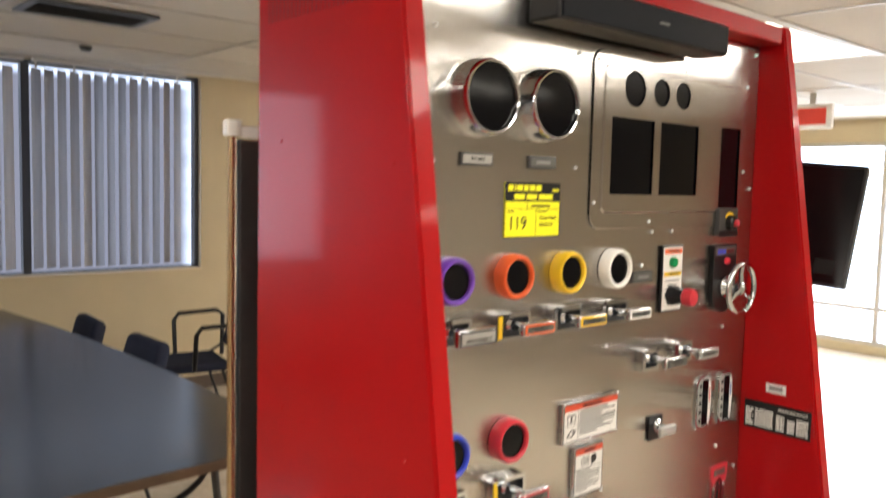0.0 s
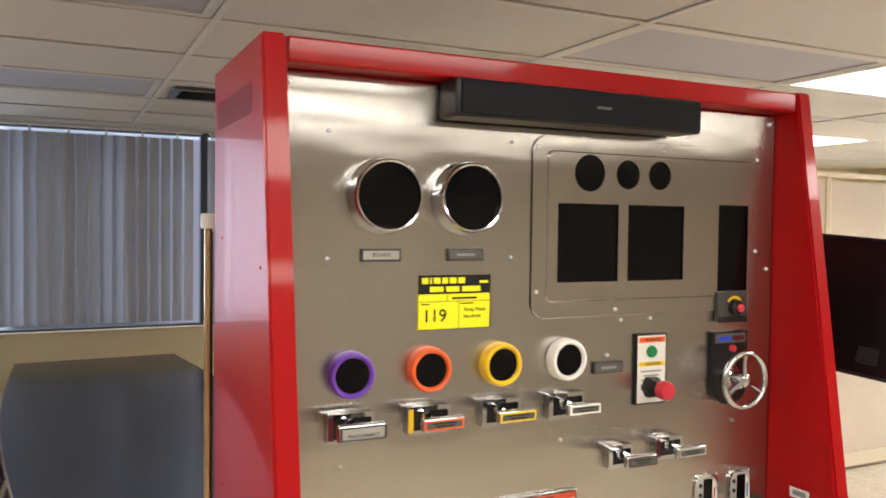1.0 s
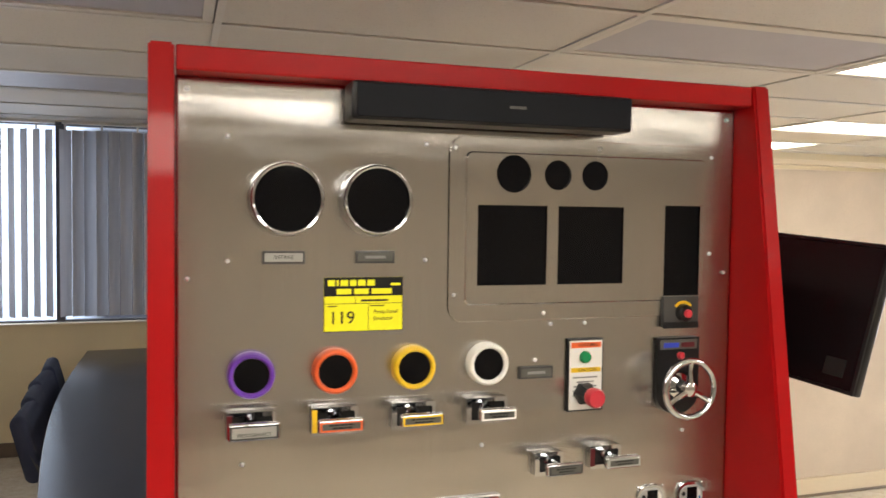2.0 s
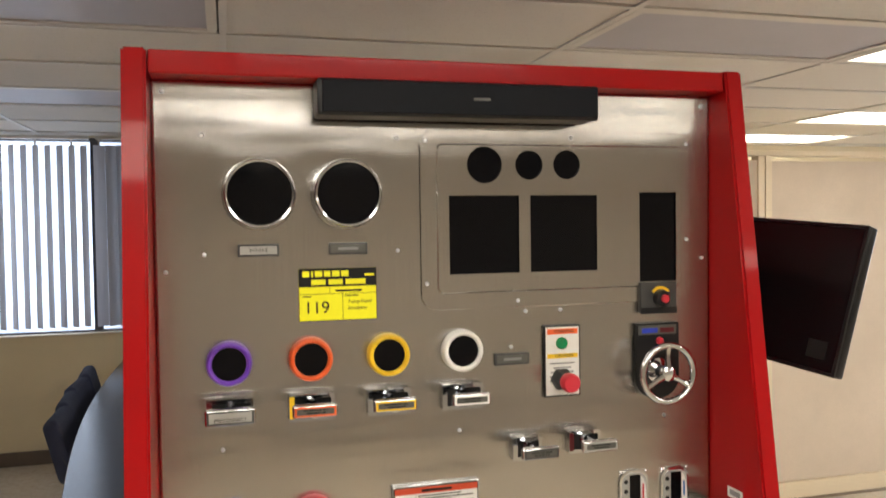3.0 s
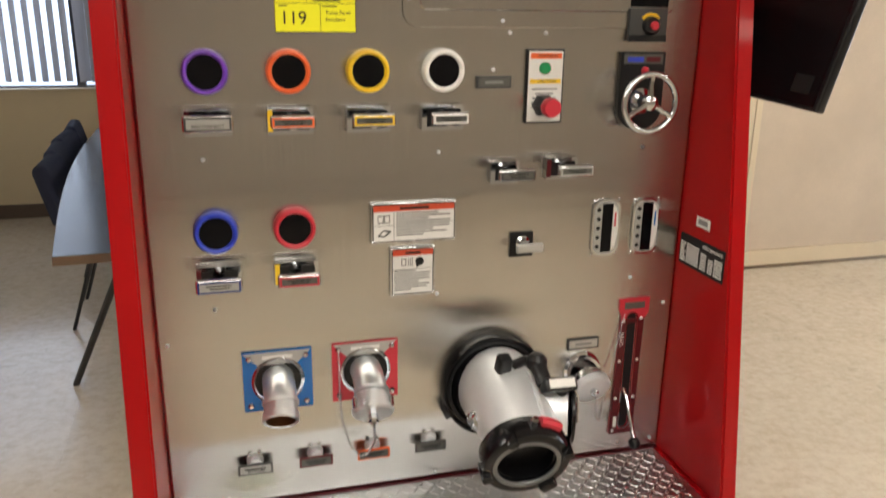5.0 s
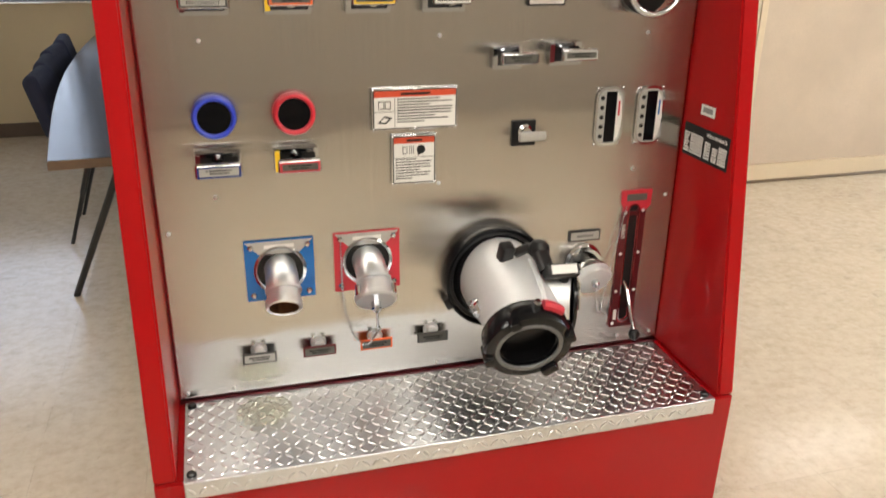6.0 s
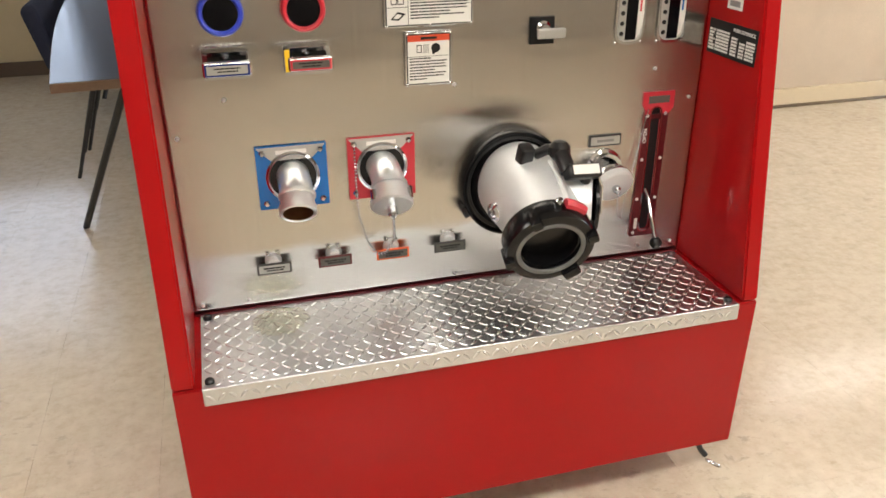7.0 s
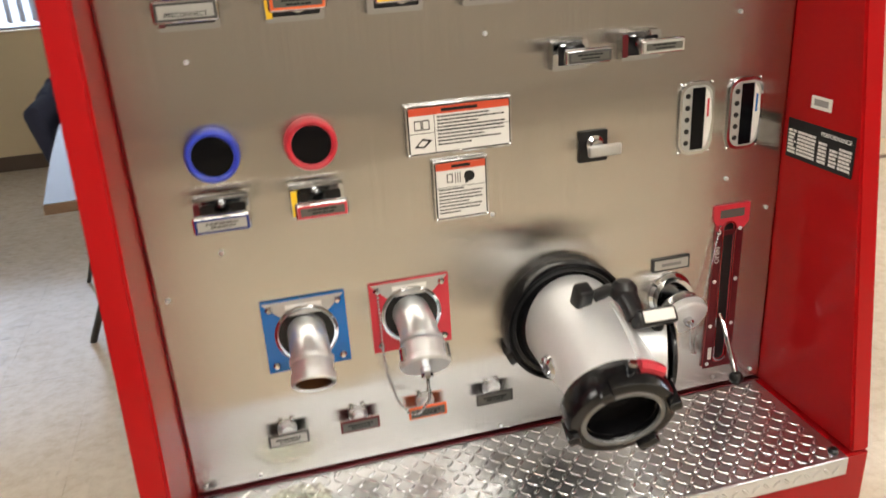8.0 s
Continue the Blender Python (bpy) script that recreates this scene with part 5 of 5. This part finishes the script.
def slot_valve():
    out = [(0.985, 0.548), (1.043, 0.548), (1.047, 0.835), (1.060, 0.85), (1.060, 0.887), (0.985, 0.887), (0.985, 0.86), (0.993, 0.845)]
    hole = rrect(1.006, 1.030, 0.562, 0.852, 0.0115, 5)
    s = part("lever_plate", sheet([out, hole], 0, 0.004), REDP, SIM, "red slotted lever plate marked open", face(0, 0))
    part("cover", sheet([[(0.9838, 0.5465), (1.0445, 0.5465), (1.0485, 0.838), (0.9915, 0.838)], rrect(1.003, 1.033, 0.556, 0.828, 0.012, 5)], 0.004, 0.0055), MAROON, s, "dark red lower cover", face(0, 0))
    # black plate behind the cut-out stands for the shaded slot depth
    part("slot", bx(1.000, 1.034, 0.556, 0.858, 0.0004, 0.001), BLACK, s, "black slot", face(0, 0))
    part("slot_rim", sheet([rrect(1.0035, 1.0325, 0.559, 0.855, 0.0135, 5), hole], 0.004, 0.0068), CHROME, s, "", face(0, 0))
    part("plaque", bx(0.998, 1.048, 0.862, 0.878, 0.0042, 0.005), GREYLAB, s, "", face(0, 0))
    text("lettering", "OPEN", 0.013, PAPER, s, face(0.9965, 0.790, 0.0058) @ pose(0, 0, 0, 0, 0, 90))
    part("lettering", bx(0.992, 1.000, 0.566, 0.592, 0.0056, 0.006), PAPER, s, "", face(0, 0))
    for x, z in ((0.997, 0.835), (1.041, 0.838), (0.995, 0.735), (1.040, 0.735), (0.993, 0.64), (1.039, 0.64), (0.992, 0.556)):
        part("plate_bolt", SCREW, None, s, "", face(x, z, 0.005))
    part("lever", sweep([(1.016, 0.02, 0.672), (1.0155, -0.018, 0.645), (1.017, -0.064, 0.562)], 0.0052, 12), CHROME, s, "chrome lever", ID)
    part("lever_ball", lathe([(0, -0.014), (0.008, -0.0115), (0.013, -0.005), (0.014, 0), (0.013, 0.005), (0.008, 0.0115), (0, 0.014)], 20), BLACK, s, "black ball", Matrix.Translation((1.017, -0.067, 0.555)))


slot_valve()


def side_labels():
    """On the inner face of the wing beside the panel: local x runs towards the front, y up."""
    m = Matrix(((0, 0, -1, W), (-1, 0, 0, 0), (0, 1, 0, 0), (0, 0, 0, 1)))
    p = part("data_plate", bx(0.010, 0.176, 0.970, 1.040, 0.0006, 0.0014), INK, SIM, "black data sticker with white fields", m)
    text("lettering", "PERFORMANCE", 0.0105, PAPER, p, m @ pose(0.132, 1.028, 0.0016))
    for a, b, n in ((0.014, 0.034, 7), (0.038, 0.084, 7), (0.092, 0.112, 6), (0.120, 0.138, 5), (0.142, 0.170, 6)):
        print_rows("field", [(a, b, 0.978 + 0.0064 * k, 0.9826 + 0.0064 * k) for k in range(n)], 0.0012 if a > 0.03 else 0.003, 0.0015, PAPER, p, m)
    q = part("serial_sticker", bx(0.062, 0.112, 1.067, 1.089, 0.0006, 0.0012), PAPER, SIM, "small white sticker", m)
    part("sticker_mark", bx(0.070, 0.104, 1.073, 1.084, 0.0013, 0.0016), GREYINK, q, "", m)


side_labels()


def caster(x, y):
    c = part("caster", bx(-0.035, 0.035, -0.04, 0.04, -0.008, 0.0, 0.002), CHROME, SIM, "black rubber swivel caster", pose(x, y, 0.1095))
    part("fork", bx(-0.024, -0.020, -0.025, 0.025, -0.075, -0.008), CHROME, c, "", pose(x, y, 0.1095))
    part("fork", bx(0.020, 0.024, -0.025, 0.025, -0.075, -0.008), CHROME, c, "", pose(x, y, 0.1095))
    part("wheel", lathe([(0.0, -0.016), (0.036, -0.016), (0.0425, -0.012), (0.0435, 0), (0.0425, 0.012), (0.036, 0.016), (0, 0.016)], 28), RUBBER, c, "", pose(x, y, 0.0435, 0, 90, 0))


for x, y in ((0.08, -0.07), (1.04, -0.07), (0.08, 0.27), (1.04, 0.27), (0.56, -0.07)):
    caster(x, y)
pn = part("lock_pin", sweep([(1.085, -0.235, 0.109), (1.095, -0.245, 0.085), (1.105, -0.252, 0.072)], 0.007, 10), BLKMET, SIM, "pull pin with a steel ring under the base", ID)
ringpts = [Vector((1.122, -0.262, 0.052)) + 0.019 * (math.cos(a) * Vector((0.75, -0.5, -0.43)) + math.sin(a) * Vector((0.2, 0.75, -0.63))) for a in [2 * math.pi * k / 20 for k in range(21)]]
part("pin_ring", sweep(ringpts, 0.002, 8, cap=False), CHROME, pn, "", ID)


# ---- things on and beside the console ----
def soundbar():
    x0, x1, y0, y1, z0, z1 = 0.284, 0.824, -0.086, -0.012, 1.8345, 1.900
    s = root("soundbar", pose((x0 + x1) / 2, y1, z0), "slim black soundbar fixed under the top rim", "speaker")
    b = bx(x0, x1, y0 + 0.004, y1, z0, z1, 0.006, None, 3)
    part("body", b, BLACK, s, "", ID)
    part("grille", bx(x0 + 0.008, x1 - 0.004, y0, y0 + 0.006, z0 + 0.004, z1 - 0.004, 0.002), GRILLE, s, "dark mesh grille", ID)
    part("badge", bx(0.570, 0.602, y0 - 0.0008, y0 + 0.001, 1.8655, 1.8705), GREYLAB, s, "", ID)
    part("bracket", bx(0.45, 0.65, y1, -0.001, 1.85, 1.885), BLACK, s, "", ID)


soundbar()


def monitor():
    u = Vector((0.144, -0.987, -0.069)).normalized()
    v = Vector((0.078, -0.01, 0.305))
    v = (v - u * v.dot(u)).normalized()
    n = u.cross(v).normalized()
    if n.x > 0:
        n = -n
    top_r = Vector((1.392, -0.165, 1.62))
    c = top_r - u * 0.275 - v * 0.158
    m = Matrix.Translation(c) @ Matrix((u, v, u.cross(v))).transposed().to_4x4()
    sgn = 1 if u.cross(v).x < 0 else -1
    r = root("monitor", m, "black flat monitor tilted on an arm beside the console", "monitor")
    part("casing", bx(-0.275, 0.275, -0.158, 0.158, -0.012, 0.012, 0.005, None, 3), BLACK, r, "", m)
    part("rear_panel", bx(-0.268, 0.268, -0.150, 0.150, sgn * 0.0125, sgn * 0.0155, 0.0012), ANOD, r, "dark satin panel", m)
    part("edge_rim", sheet([rect(-0.275, 0.275, -0.158, 0.158), rect(-0.268, 0.268, -0.151, 0.151)], sgn * 0.012, sgn * 0.0175), BLACK, r, "", m)
    part("sticker", bx(0.195, 0.243, -0.128, -0.090, sgn * 0.0157, sgn * 0.0163), INK, r, "", m)
    part("screen", bx(-0.262, 0.262, -0.140, 0.146, -sgn * 0.0122, -sgn * 0.0135), SCREEN, r, "", m)
    w = c - u * 0.09
    part("arm", sweep([(1.160, w.y + 0.02, 1.53), (1.24, w.y + 0.015, 1.535), tuple(w + n * 0.016)], 0.014, 12), REDP, r, "short red mounting arm", ID)
    part("arm_plate", bx(1.1585, 1.166, w.y - 0.04, w.y + 0.08, 1.48, 1.58, 0.002), BLACK, r, "", ID)


monitor()


def film_wrap():
    """A crumpled piece of clear plastic film lying on the tread plate."""
    bm = bmesh.new()
    n = 22
    grid = []
    for i in range(n):
        row = []
        for j in range(n):
            a, b = (i / (n - 1) - 0.5), (j / (n - 1) - 0.5)
            edge = max(0.0, 1 - 2.0 * math.hypot(a, b))
            h = 0.003 + edge * (0.016 + 0.034 * abs(noise.noise(Vector((a * 9, b * 9, 1.0))))) + 0.009 * abs(noise.noise(Vector((a * 24, b * 30, 2.0))))
            row.append(bm.verts.new((a * 0.125 + 0.008 * noise.noise(Vector((a * 7, b * 7, 5.0))), b * 0.115 + 0.008 * noise.noise(Vector((a * 7, b * 7, 8.0))), h)))
        grid.append(row)
    for i in range(n - 1):
        for j in range(n - 1):
            a, b = (i + 0.5) / (n - 1) - 0.5, (j + 0.5) / (n - 1) - 0.5
            if math.hypot(a, b) < 0.46 + 0.06 * noise.noise(Vector((a * 5, b * 5, 3.0))):
                bm.faces.new([grid[i][j], grid[i + 1][j], grid[i + 1][j + 1], grid[i][j + 1]])
    bmesh.ops.delete(bm, geom=[v for v in bm.verts if not v.link_faces], context="VERTS")
    bmesh.ops.solidify(bm, geom=bm.faces[:], thickness=0.0004)
    ob = part("plastic_wrap", bm, FILM, None, "", pose(0.170, -0.085, 0.4948, 0, 0, 12))
    ob.data.shade_flat()
    tagged(ob, "crumpled clear plastic wrap lying on the tread plate", "plastic wrap")


film_wrap()


# ---- floor tiles ----
def floor():
    slab = thing_box("floor", X0 - 0.14, X1 + 0.14, Y0 - 0.14, Y1 + 0.14, -0.12, -0.0032, WOODE, 0, "worn mottled beige vinyl tile floor with scuffs", "floor")
    p, g = 0.305, 0.0004
    tile = mesh_of("tile", bx(-p / 2 + g / 2, p / 2 - g / 2, -p / 2 + g / 2, p / 2 - g / 2, -0.0031, 0.0, 0.0002, None, 1), VINYL)
    verts, faces = [], []
    for i in range(-10, 26):
        for j in range(-15, 16):
            cx, cy = -0.30 + p * i, 0.12 + p * j
            if not (X0 - 0.1 < cx < X1 + 0.1 and Y0 - 0.1 < cy < Y1 + 0.1):
                continue
            if -4 <= i <= 14 and -3 <= j <= 11:
                part("tile", tile, None, slab, "", Matrix.Translation((cx, cy, random.uniform(-0.0001, 0.0))))
            else:
                o, h = len(verts), p / 2 - g / 2
                verts += [(cx - h, cy - h, 0), (cx + h, cy - h, 0), (cx + h, cy + h, 0), (cx - h, cy + h, 0)]
                faces.append((o, o + 1, o + 2, o + 3))
    me = bpy.data.meshes.new("tiles")
    me.from_pydata(verts, [], faces)
    me.materials.append(VINYL)
    tagged(part("tile_field", me, None, slab), kind="stuff")


floor()
